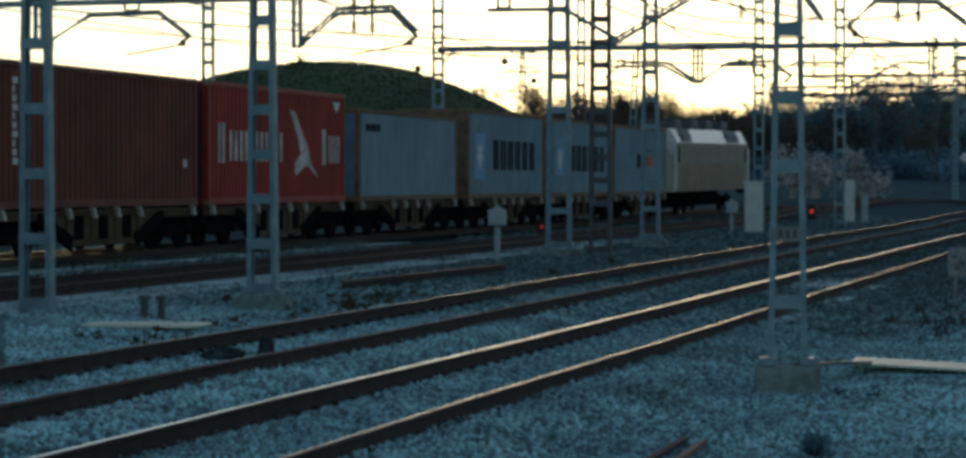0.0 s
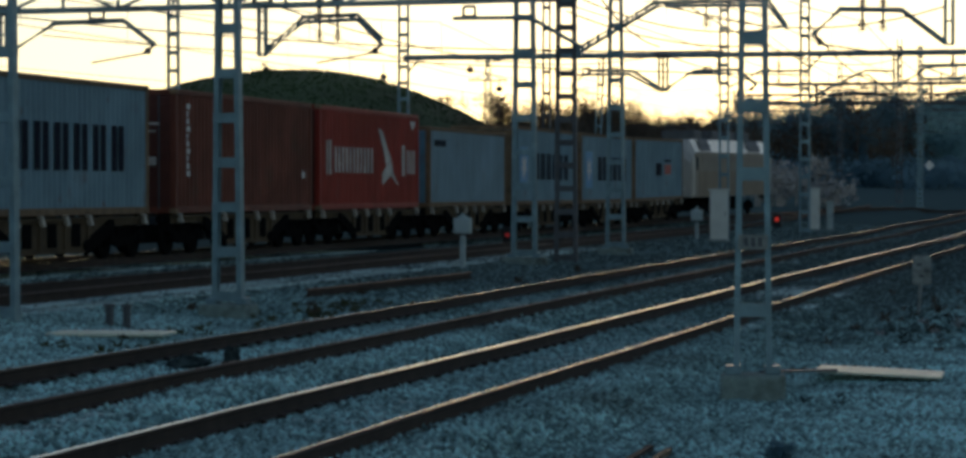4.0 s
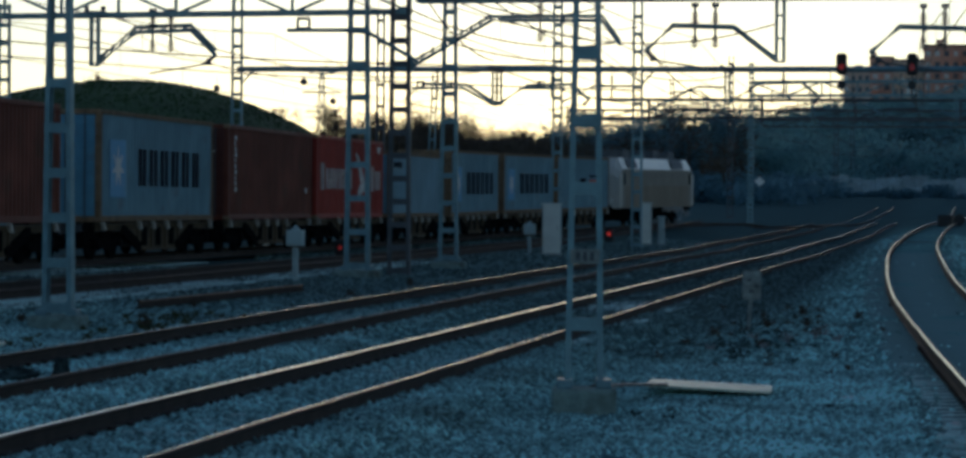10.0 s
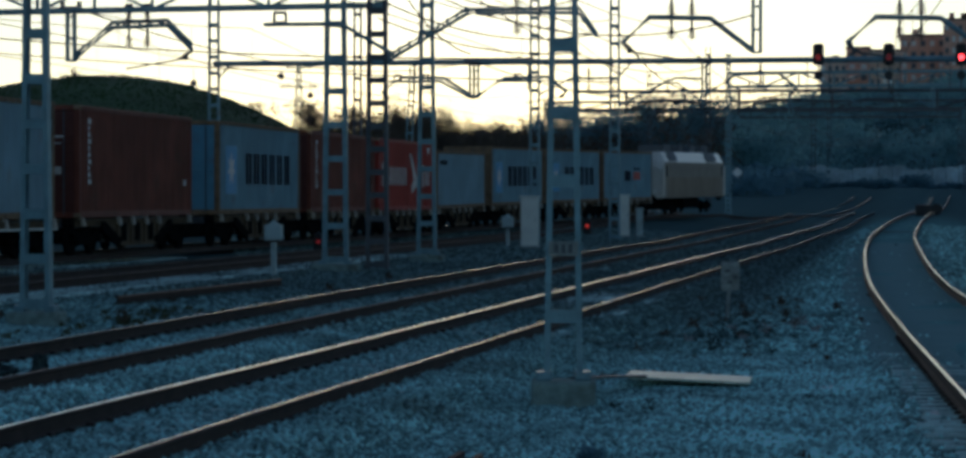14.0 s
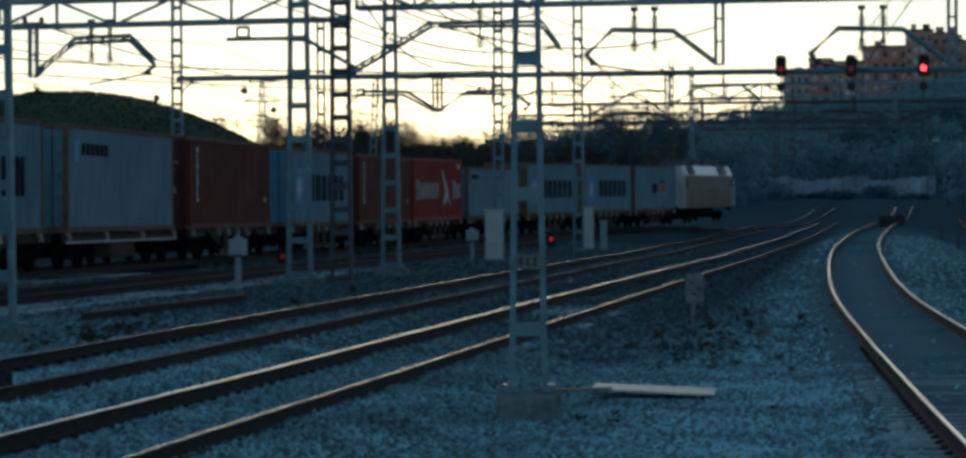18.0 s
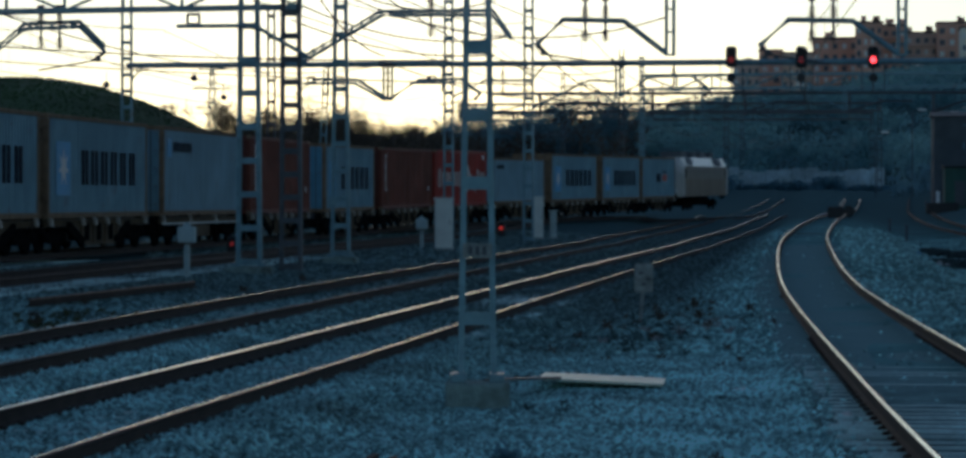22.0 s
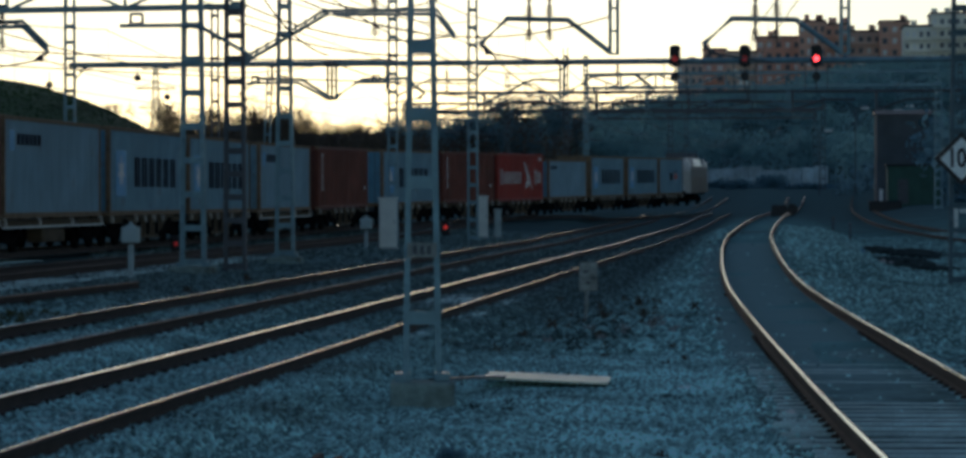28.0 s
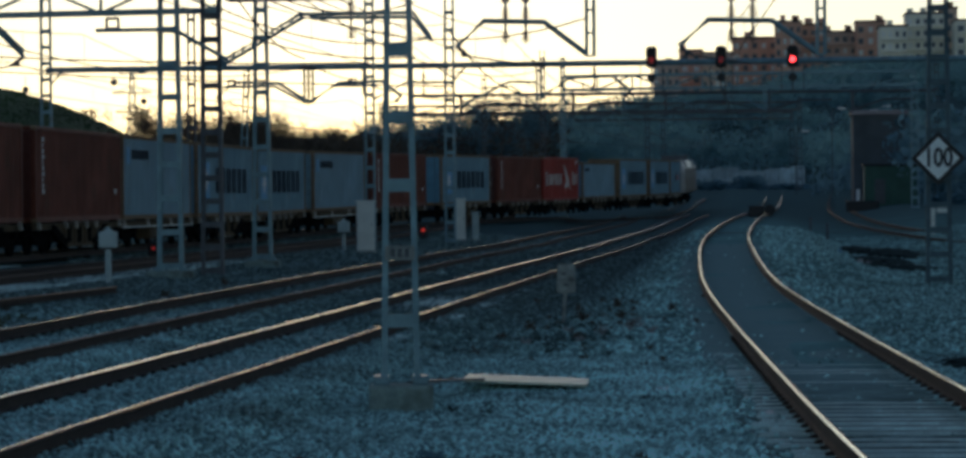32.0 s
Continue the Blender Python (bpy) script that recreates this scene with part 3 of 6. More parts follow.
def stones(name, count, seed, x_of, y_of, size, mat, label):
    """Loose ballast stones, each an uneven eight-faced lump lying on the ground."""
    rs = np.random.RandomState(seed)
    y = y_of(rs, count)
    x = x_of(rs, y)
    off = np.abs(x - (-0.86 + 0.00033 * np.maximum(0, 110 - y) ** 2))
    keep = (off > 1.7) | (rs.uniform(0, 1, count) < np.interp(off, (0, 0.9, 1.15, 1.4, 1.6), (0.01, 0.02, 0.1, 0.45, 1.0)))
    x, y = x[keep], y[keep]
    count = len(x)
    z = np.array([ground_z(a, b) for a, b in zip(x, y)])
    r = size * rs.uniform(0.55, 1.35, count)
    unit = np.array([(1, 0, 0), (0, 1, 0), (-1, 0, 0), (0, -1, 0), (0, 0, 0.8), (0, 0, -0.8)])
    v = unit[None] * r[:, None, None] * rs.uniform(0.6, 1.3, (count, 6, 1)) + rs.uniform(-0.25, 0.25, (count, 6, 3)) * r[:, None, None]
    a = rs.uniform(0, 6.28, count)
    c, s = np.cos(a)[:, None], np.sin(a)[:, None]
    vx, vy = v[..., 0] * c - v[..., 1] * s, v[..., 0] * s + v[..., 1] * c
    v = np.stack([vx + x[:, None], vy + y[:, None], v[..., 2] + z[:, None] + (0.25 * r)[:, None]], -1).reshape(-1, 3)
    f = np.array([(0, 1, 4), (1, 2, 4), (2, 3, 4), (3, 0, 4), (1, 0, 5), (2, 1, 5), (3, 2, 5), (0, 3, 5)])
    f = (f[None] + 6 * np.arange(count)[:, None, None]).reshape(-1, 3)
    me = bpy.data.meshes.new(name)
    me.vertices.add(len(v)), me.loops.add(len(f) * 3), me.polygons.add(len(f))
    me.vertices.foreach_set("co", v.ravel())
    me.loops.foreach_set("vertex_index", f.ravel().astype(np.int32))
    me.polygons.foreach_set("loop_start", np.arange(0, len(f) * 3, 3, dtype=np.int32))
    me.update(calc_edges=True)
    me.materials.append(mat)
    return tagged(new(name, me), label, "ballast", kind="stuff")


def near_y(rs, n):
    return np.sqrt(rs.uniform(13.0 ** 2, 42.0 ** 2, n))


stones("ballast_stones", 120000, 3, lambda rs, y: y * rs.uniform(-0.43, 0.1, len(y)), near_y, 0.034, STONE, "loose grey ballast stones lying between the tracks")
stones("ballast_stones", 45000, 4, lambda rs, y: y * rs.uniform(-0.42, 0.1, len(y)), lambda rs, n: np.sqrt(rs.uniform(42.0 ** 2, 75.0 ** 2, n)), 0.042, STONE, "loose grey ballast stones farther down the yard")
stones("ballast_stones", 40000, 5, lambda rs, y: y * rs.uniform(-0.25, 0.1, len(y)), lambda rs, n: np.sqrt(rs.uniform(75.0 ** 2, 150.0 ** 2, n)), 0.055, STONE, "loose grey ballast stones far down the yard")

# ---- freight train ----
# Where the leading edge of the seventh container stands, second by second.
TRAIN = ((0, 47.85), (2, 53.77), (4, 60.09), (6.5, 68.4), (9, 76.97), (11, 84.15), (13, 91.55), (14.5, 97.2), (16.5, 104.95), (19, 114.95), (21, 123.2), (23, 131.65), (25, 140.3), (28, 153.4), (32, 171.1))
LONG = 11.3
moving = []


def train_at(t):
    return float(np.interp(t, [a for a, _ in TRAIN], [b for _, b in TRAIN]))


def on_track(y, half):
    """A pose on the train's track, carried by two pivots."""
    a, b = [Vector((train_x(v), v, rail_z(-22, v))) for v in (y - half, y + half)]
    d = b - a
    return Matrix.Translation((a + b) / 2) @ Matrix.Rotation(-math.atan2(d.x, d.y), 4, "Z") @ Matrix.Rotation(math.atan2(d.z, d.y), 4, "X")


FLOOR = 0.97
store = {}


def shared(key, name, mat, build):
    """One mesh for all alike parts."""
    if key not in store:
        bm = bmesh.new()
        build(bm)
        store[key] = mesh_of(name, bm, mat)
    return store[key]


def child(name, me, parent, at=None, label=""):
    o = new(name, me)
    o.parent = parent
    if at is not None:
        o.matrix_basis = at
    if label:
        o["label"] = label
    return o


def corrugated(bm, length, z0, z1, pitch, depth):
    """A trapezoid-ribbed sheet in the plane x = 0 with ribs along z."""
    n = int(length / pitch)
    pitch = length / n
    prof = []
    for i in range(n):
        y = -length / 2 + i * pitch
        prof += [(0.0, y), (0.0, y + 0.26 * pitch), (-depth, y + 0.5 * pitch), (-depth, y + 0.76 * pitch)]
    prof.append((0.0, length / 2))
    lo = [bm.verts.new((x, y, z0)) for x, y in prof]
    hi = [bm.verts.new((x, y, z1)) for x, y in prof]
    for i in range(len(prof) - 1):
        bm.faces.new((lo[i], lo[i + 1], hi[i + 1], hi[i]))


def door_leaf(bm, h):
    box(bm, 0, 0, h / 2, 1.08, 0.05, h - 0.3, bevel=0.01)


def container(label, h, paint, end, marks, ribs=0.278, edge=None):
    c = thing("shipping_container", label, "container", group="containers of the freight train")
    e = edge or paint
    tag = paint.name + str(h)
    # ribbed long sides, roof and floor
    side = shared(("side", tag, ribs), "side_panel", paint, lambda bm: corrugated(bm, LONG - 0.3, 0.16, h - 0.12, ribs, 0.05))
    child("side_panel", side, c, Matrix.Translation((1.2, 0, FLOOR)))
    child("side_panel", side, c, Matrix.Translation((-1.2, 0, FLOOR)) @ Matrix.Rotation(math.pi, 4, "Z"))
    child("roof", shared(("roof", tag), "roof", paint, lambda bm: box(bm, 0, 0, 0, 2.36, LONG - 0.2, 0.03)), c, Matrix.Translation((0, 0, FLOOR + h - 0.04)))
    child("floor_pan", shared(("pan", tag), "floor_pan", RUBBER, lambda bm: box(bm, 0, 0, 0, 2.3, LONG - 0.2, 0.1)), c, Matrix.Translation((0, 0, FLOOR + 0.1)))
    for s in (-1, 1):
        child("bottom_rail", shared(("bot", e.name), "bottom_rail", e, lambda bm: box(bm, 0, 0, 0, 0.06, LONG - 0.3, 0.16, bevel=0.01)), c, Matrix.Translation((s * 1.19, 0, FLOOR + 0.09)))
        child("top_rail", shared(("top", e.name), "top_rail", e, lambda bm: box(bm, 0, 0, 0, 0.06, LONG - 0.3, 0.12, bevel=0.01)), c, Matrix.Translation((s * 1.19, 0, FLOOR + h - 0.07)))
        for t in (-1, 1):
            post = child("corner_post", shared(("post", e.name, h), "corner_post", e, lambda bm: box(bm, 0, 0, h / 2, 0.16, 0.16, h - 0.24, bevel=0.015)), c, Matrix.Translation((s * 1.14, t * (LONG / 2 - 0.08), FLOOR)))
            for z in (0.06, h - 0.06):
                child("corner_casting", shared(("cast",), "corner_casting", RUSTY_EDGE, lambda bm: box(bm, 0, 0, 0, 0.18, 0.18, 0.12, bevel=0.02)), post, Matrix.Translation((0, 0, z)))
    # the end that faces the viewer, and the far one
    near = -LONG / 2 + 0.06
    for k in (-1, 1):
        leaf = child("end_door", shared(("leaf", end.name, h), "end_door", end, lambda bm: door_leaf(bm, h)), c, Matrix.Translation((k * 0.545, near, FLOOR)))
        for q in range(5):
            child("door_panel", shared(("panel", end.name, h), "door_panel", end, lambda bm: box(bm, 0, 0, 0, 1.0, 0.03, 0.22 * h / 2.6, bevel=0.01)), leaf, Matrix.Translation((0, -0.035, 0.3 + q * (h - 0.6) / 4)))
        for q in (-0.28, 0.25):
            child("lock_rod", shared(("rod", h), "lock_rod", DARK_STEEL, lambda bm: bar(bm, (0, 0, 0.1), (0, 0, h - 0.1), 0.04)), leaf, Matrix.Translation((q, -0.075, 0)))
    child("front_wall", shared(("front", tag), "front_wall", paint, lambda bm: corrugated(bm, 2.2, 0.16, h - 0.12, 0.25, 0.04)), c, Matrix.Translation((0, LONG / 2 - 0.06, FLOOR)) @ Matrix.Rotation(math.pi / 2, 4, "Z"))
    child("end_sill", shared(("sill", e.name), "end_sill", e, lambda bm: box(bm, 0, 0, 0, 2.1, 0.14, 0.15, bevel=0.01)), c, Matrix.Translation((0, near + 0.02, FLOOR + 0.08)))
    child("end_header", shared(("head", e.name), "end_header", e, lambda bm: box(bm, 0, 0, 0, 2.1, 0.14, 0.13, bevel=0.01)), c, Matrix.Translation((0, near + 0.02, FLOOR + h - 0.07)))
    for name, mat, shape in marks:
        bm = bmesh.new()
        for pts in shape:
            vs = [bm.verts.new((1.215 if name == "white_star" else 1.206, -LONG / 2 + u * LONG, FLOOR + w * h)) for u, w in pts]
            bm.faces.new(vs)
        made = bmesh.ops.extrude_face_region(bm, geom=bm.faces[:])["geom"]
        bmesh.ops.translate(bm, verts=[g for g in made if isinstance(g, bmesh.types.BMVert)], vec=(0.006, 0, 0))
        bmesh.ops.recalc_face_normals(bm, faces=bm.faces[:])
        part(name, bm, mat, c)
    return c


def rect(u0, w0, u1, w1):
    return ((u0, w0), (u1, w0), (u1, w1), (u0, w1))


def bars(u0, u1, w0, w1, n, mat, gap=0.22):
    """n plain upright blocks that stand for big lettering."""
    step = (u1 - u0) / n
    return [("lettering_bar", mat, [rect(u0 + i * step, w0, u0 + (i + 1 - gap) * step, w1)]) for i in range(n)]


def star(u, w, r, squash):
    pts = []
    for i in range(14):
        a = math.pi / 2 + i * math.pi / 7
        q = r if i % 2 == 0 else r * 0.42
        pts.append((u + q * math.cos(a) * squash, w + q * math.sin(a)))
    return pts


def open_letters(u0, u1, w0, w1, mat):
    """Six dark block groups with gaps, the look of wide bold capitals from afar, spelling nothing."""
    out = []
    step = (u1 - u0) / 6
    for i in range(6):
        a = u0 + i * step
        for k in (0.0, 0.4):
            out.append(("lettering_bar", mat, [rect(a + k * step, w0, a + (k + 0.29) * step, w1)]))
    return out


def end_marks(c, h, mat):
    """Small pale plates and rows of dots on the near end doors."""
    for x, z, w, t in ((0.55, 0.72, 0.5, 0.05), (0.55, 0.66, 0.35, 0.04), (-0.5, 0.74, 0.3, 0.06), (0.62, 0.42, 0.22, 0.2), (-0.6, 0.4, 0.2, 0.1)):
        bm = bmesh.new()
        box(bm, x, -LONG / 2 - 0.03, FLOOR + z * h, w, 0.012, t)
        part("end_plate", bm, mat, c)


def big_grey():
    return [("blue_square", MARK_BLUE, [rect(0.075, 0.22, 0.205, 0.74)]), ("white_star", MARK_WHITE, [star(0.14, 0.49, 0.19, 0.25)])] + open_letters(0.31, 0.89, 0.33, 0.67, MARK_DARK)




small_grey = [("blue_square", MARK_BLUE, [rect(0.05, 0.66, 0.1, 0.86)])] + bars(0.12, 0.36, 0.72, 0.83, 6, MARK_DARK)
white_small = bars(0.06, 0.2, 0.76, 0.84, 5, MARK_DARK)
red_marks = bars(0.06, 0.115, 0.34, 0.67, 2, MARK_CREAM, 0.4) + bars(0.135, 0.52, 0.36, 0.61, 11, MARK_CREAM, 0.5) + bars(0.81, 0.85, 0.34, 0.66, 1, MARK_CREAM, 0.2) + bars(0.865, 0.965, 0.36, 0.61, 4, MARK_CREAM, 0.5) + [
    ("white_figure", MARK_CREAM, [((0.56, 0.82), (0.6, 0.8), (0.66, 0.6), (0.7, 0.5), (0.64, 0.44), (0.62, 0.56))]),
    ("white_figure", MARK_CREAM, [((0.64, 0.43), (0.7, 0.49), (0.72, 0.36), (0.78, 0.22), (0.69, 0.34), (0.6, 0.24), (0.6, 0.36))]),
    ("white_emblem", MARK_WHITE, [((0.9, 0.92), (0.96, 0.92), (0.935, 0.83), (0.925, 0.83))])]
side_script = [("lettering_bar", MARK_WHITE, [rect(0.07, 0.3 + 0.06 * i, 0.092 - 0.006 * (i % 3), 0.345 + 0.06 * i)]) for i in range(10)] + [("small_plate", MARK_WHITE, [rect(0.92, 0.3, 0.94, 0.36)])]
grey_red = [("red_square", MARK_RED, [rect(0.6, 0.42, 0.74, 0.58)]), ("dark_square", MARK_DARK, [rect(0.42, 0.4, 0.54, 0.6)]), ("lettering_bar", MARK_DARK, [rect(0.6, 0.62, 0.74, 0.66)])]

CARS = (
    (75.2, 2.94, GREY_PAINT, DARK_BROWN, grey_red, "grey ribbed steel container with a red square mark"),
    (63.3, 2.94, GREY_PAINT, RUSTY_EDGE, big_grey(), "light grey container with large dark lettering bars"),
    (50.8, 2.94, GREY_PAINT, RUSTY_EDGE, big_grey(), "light grey container with blue square and dark bars"),
    (38.0, 2.62, WHITE_PAINT, BLUE_DOOR, white_small, "lower smooth white container with a small blue mark"),
    (25.25, 2.94, RED_PAINT, DARK_BROWN, red_marks, "bright red container with white lettering bars and figure"),
    (13.15, 2.94, BROWN_PAINT, DARK_BROWN, side_script, "brown-red ribbed container with upright white marks"),
    (0.0, 2.94, GREY_PAINT, BLUE_DOOR, big_grey(), "light grey container with pale blue end doors"),
    (-14.6, 2.94, BROWN_PAINT, DARK_BROWN, side_script, "brown-red ribbed container with dark end doors"),
    (-28.0, 2.94, WHITE_PAINT, GREY_PAINT, small_grey, "pale smooth container with small dark lettering bars"),
    (-41.45, 2.94, GREY_PAINT, RUSTY_EDGE, big_grey(), "light grey container with large dark bars and star"),
    (-53.6, 2.94, GREY_PAINT, BLUE_DOOR, big_grey(), "light grey container with blue square beside dark bars"),
    (-66.1, 2.94, WHITE_PAINT, RUSTY_EDGE, small_grey, "pale container with a small blue square mark"),
    (-77.75, 2.94, BROWN_PAINT, DARK_BROWN, side_script, "dull brown-red ribbed steel container"),
    (-90.6, 2.94, BROWN_PAINT, DARK_BROWN, [], "plain brown-red ribbed steel container"),
)


def bogie_frame(bm):
    """Low frame with two cranked side beams and springs."""
    box(bm, 0, 0, 0.5, 1.5, 2.3, 0.4, bevel=0.03)
    for s in (-1, 1):
        prism(bm, ((-1.25, 0.56), (-1.1, 0.72), (-0.4, 0.46), (0.4, 0.46), (1.1, 0.72), (1.25, 0.56), (0.95, 0.44), (0.4, 0.26), (-0.4, 0.26), (-0.95, 0.44)), s * 1.0 - 0.06, s * 1.0 + 0.06)
        for y in (-0.3, 0.0, 0.3):
            disc(bm, s * 1.0, y, 0.58, 0.09, 0.24, "Z", 8)


def bogie(parent, y):
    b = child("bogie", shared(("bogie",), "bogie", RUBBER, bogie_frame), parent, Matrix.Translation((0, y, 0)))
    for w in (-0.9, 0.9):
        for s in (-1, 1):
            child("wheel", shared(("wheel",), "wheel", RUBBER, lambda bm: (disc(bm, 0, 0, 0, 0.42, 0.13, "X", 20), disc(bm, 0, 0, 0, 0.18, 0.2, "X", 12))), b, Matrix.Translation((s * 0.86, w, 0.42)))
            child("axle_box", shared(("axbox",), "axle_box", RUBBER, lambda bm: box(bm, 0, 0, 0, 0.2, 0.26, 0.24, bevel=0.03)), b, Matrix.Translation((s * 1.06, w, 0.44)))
    return b


def sill(bm, s):
    """Fish-bellied side sill, deep between the bogies, with flanges and upright ribs."""
    prism(bm, ((-5.62, 0.74), (-5.62, 0.92), (5.62, 0.92), (5.62, 0.74), (3.3, 0.74), (1.75, 0.2), (-1.75, 0.2), (-3.3, 0.74)), s * 1.1 - 0.04, s * 1.1 + 0.04)
    box(bm, s * 1.12, 0, 0.9, 0.2, 11.24, 0.05)
    box(bm, s * 1.12, 0, 0.2, 0.18, 3.5, 0.04)
    for k in (-2.0, -0.68, 0.68, 2.0):
        box(bm, s * 1.16, k, 0.56, 0.06, 0.1, 0.62 if abs(k) < 1 else 0.5)


def strut(bm, s, e):
    """A diagonal brace from the belly up to a bogie, its deep shade put in as black."""
    bar(bm, (s * 1.17, e * 1.8, 0.24), (s * 1.17, e * 3.5, 0.78), 0.07, 0.3)


def wagon():
    w = thing("container_wagon", "tan skeletal container wagon with deep side sills", "freight wagon", group="wagons of the freight train")
    for s in (-1, 1):
        child("side_sill", shared(("sillw", s), "side_sill", WAGON_TAN, lambda bm: sill(bm, s)), w)
        for e in (-1, 1):
            child("diagonal_brace", shared(("strut", s, e), "diagonal_brace", RUBBER, lambda bm: strut(bm, s, e)), w)
        for y in (-5.35, -2.0, -0.68, 0.68, 2.0, 5.35):
            child("lock_bracket", shared(("lock",), "lock_bracket", LOCO_SILVER, lambda bm: (prism(bm, ((-0.02, 0.76), (0.1, 0.76), (-0.06, 0.98), (-0.16, 0.98)), -0.05, 0.05))), w, Matrix.Translation((s * 1.22, y, 0)))
        # Flat black blocks on the sill stand in for the shade inside its openings.
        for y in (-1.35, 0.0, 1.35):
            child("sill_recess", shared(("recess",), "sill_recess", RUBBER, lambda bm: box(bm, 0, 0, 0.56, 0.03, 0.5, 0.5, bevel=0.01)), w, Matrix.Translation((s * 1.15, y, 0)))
        for y in (-2.9, 0.4):
            child("side_box", shared(("sbox",), "side_box", DARK_STEEL, lambda bm: box(bm, 0, 0, 0.5, 0.25, 0.8, 0.4, bevel=0.03)), w, Matrix.Translation((s * 0.85, y + 0.6, 0)))
    child("centre_sill", shared(("csill",), "centre_sill", DARK_STEEL, lambda bm: (box(bm, 0, 0, 0.78, 0.5, 11.9, 0.26), [box(bm, 0, y, 0.8, 2.1, 0.18, 0.18) for y in (-5.5, -3.6, -1.2, 1.2, 3.6, 5.5)])), w)
    for y in (-5.78, 5.78):
        child("buffer", shared(("buf",), "buffer", RUBBER, lambda bm: (disc(bm, 0, 0, 0.84, 0.09, 0.4, "Y", 10), disc(bm, 0, 0.2, 0.84, 0.2, 0.04, "Y", 14))), w, Matrix.Translation((0.9, y, 0)))
        child("buffer", store[("buf",)], w, Matrix.Translation((-0.9, y, 0)))
    child("brake_cylinder", shared(("brake",), "brake_cylinder", DARK_STEEL, lambda bm: disc(bm, 0, 0, 0.5, 0.16, 0.7, "Y", 12)), w, Matrix.Translation((0.5, 1.0, 0)))
    bogie(w, -4.5), bogie(w, 4.5)
    return w


def flat_wagon():
    """A lower wagon with a straight pale side beam and a tool chest under the middle."""
    w = thing("flat_wagon", "low flat wagon with a straight pale side beam", "freight wagon", group="wagons of the freight train")
    for s in (-1, 1):
        child("side_beam", shared(("beam",), "side_beam", WAGON_TAN, lambda bm: (box(bm, 0, 0, 0.8, 0.1, 11.9, 0.2, bevel=0.01), box(bm, 0.04, 0, 0.9, 0.12, 11.9, 0.03))), w, Matrix.Translation((s * 1.16, 0, 0)) @ Matrix.Rotation(0 if s > 0 else math.pi, 4, "Z"))
        child("beam_edge", shared(("edge",), "beam_edge", CABINET, lambda bm: box(bm, 0, 0, 0.72, 0.03, 11.7, 0.05)), w, Matrix.Translation((s * 1.23, 0, 0)))
        child("tool_chest", shared(("chest",), "tool_chest", WAGON_TAN, lambda bm: (box(bm, 0, 0, 0.45, 0.5, 2.6, 0.42, bevel=0.03), box(bm, 0.26 , 0, 0.45, 0.02, 2.3, 0.32, bevel=0.005))), w, Matrix.Translation((s * 0.9, 0, 0)))
        for y in (-5.6, -1.9, 1.9, 5.6):
            child("lock_bracket", store[("lock",)], w, Matrix.Translation((s * 1.22, y, 0)))
    child("centre_sill", store[("csill",)], w)
    for y in (-5.78, 5.78):
        for x in (-0.9, 0.9):
            child("buffer", store[("buf",)], w, Matrix.Translation((x, y, 0)))
    bogie(w, -4.5), bogie(w, 4.5)
    return w


first = None
for off, h, paint, end, marks, label in CARS:
    edge = RUSTY_EDGE if paint in (GREY_PAINT, WHITE_PAINT) else None
    c = container(label, h, paint, end, marks, 0.278 if paint not in (WHITE_PAINT,) else 0.11, edge)
    if paint is BROWN_PAINT:
        end_marks(c, h, MARK_CREAM)
    moving.append((c, off - LONG / 2, 4.5))
    first = wagon() if first is None else first
    car = flat_wagon() if marks is small_grey else first if off > 75 else copy_thing(first, Matrix())
    moving.append((car, off - LONG / 2, 4.5))


# ---- locomotive ----
def loco_body(bm):
    """Box body with raked cab ends and chamfered roof edges."""
    sec = ((-1.47, 1.05), (-1.47, 3.3), (-1.12, 3.95), (1.12, 3.95), (1.47, 3.3), (1.47, 1.05))
    rings = []
    for y, zs in ((-9.4, 0.3), (-9.2, 0.66), (-8.75, 1.0), (8.75, 1.0), (9.2, 0.66), (9.4, 0.3)):
        ring = []
        for x, z in sec:
            top = z > 2
            zz = z if not top else 2.2 + (z - 2.2) * (0.25 + 0.75 * zs)
            ring.append(bm.verts.new((x * (0.9 + 0.1 * min(1, zs * 1.5)), y, zz)))
        rings.append(ring)
    n = len(sec)
    for a, b in zip(rings, rings[1:]):
        for i in range(n):
            bm.faces.new((a[i], a[(i + 1) % n], b[(i + 1) % n], b[i]))
    bm.faces.new(rings[0]), bm.faces.new(rings[-1][::-1])
    bmesh.ops.recalc_face_normals(bm, faces=bm.faces[:])


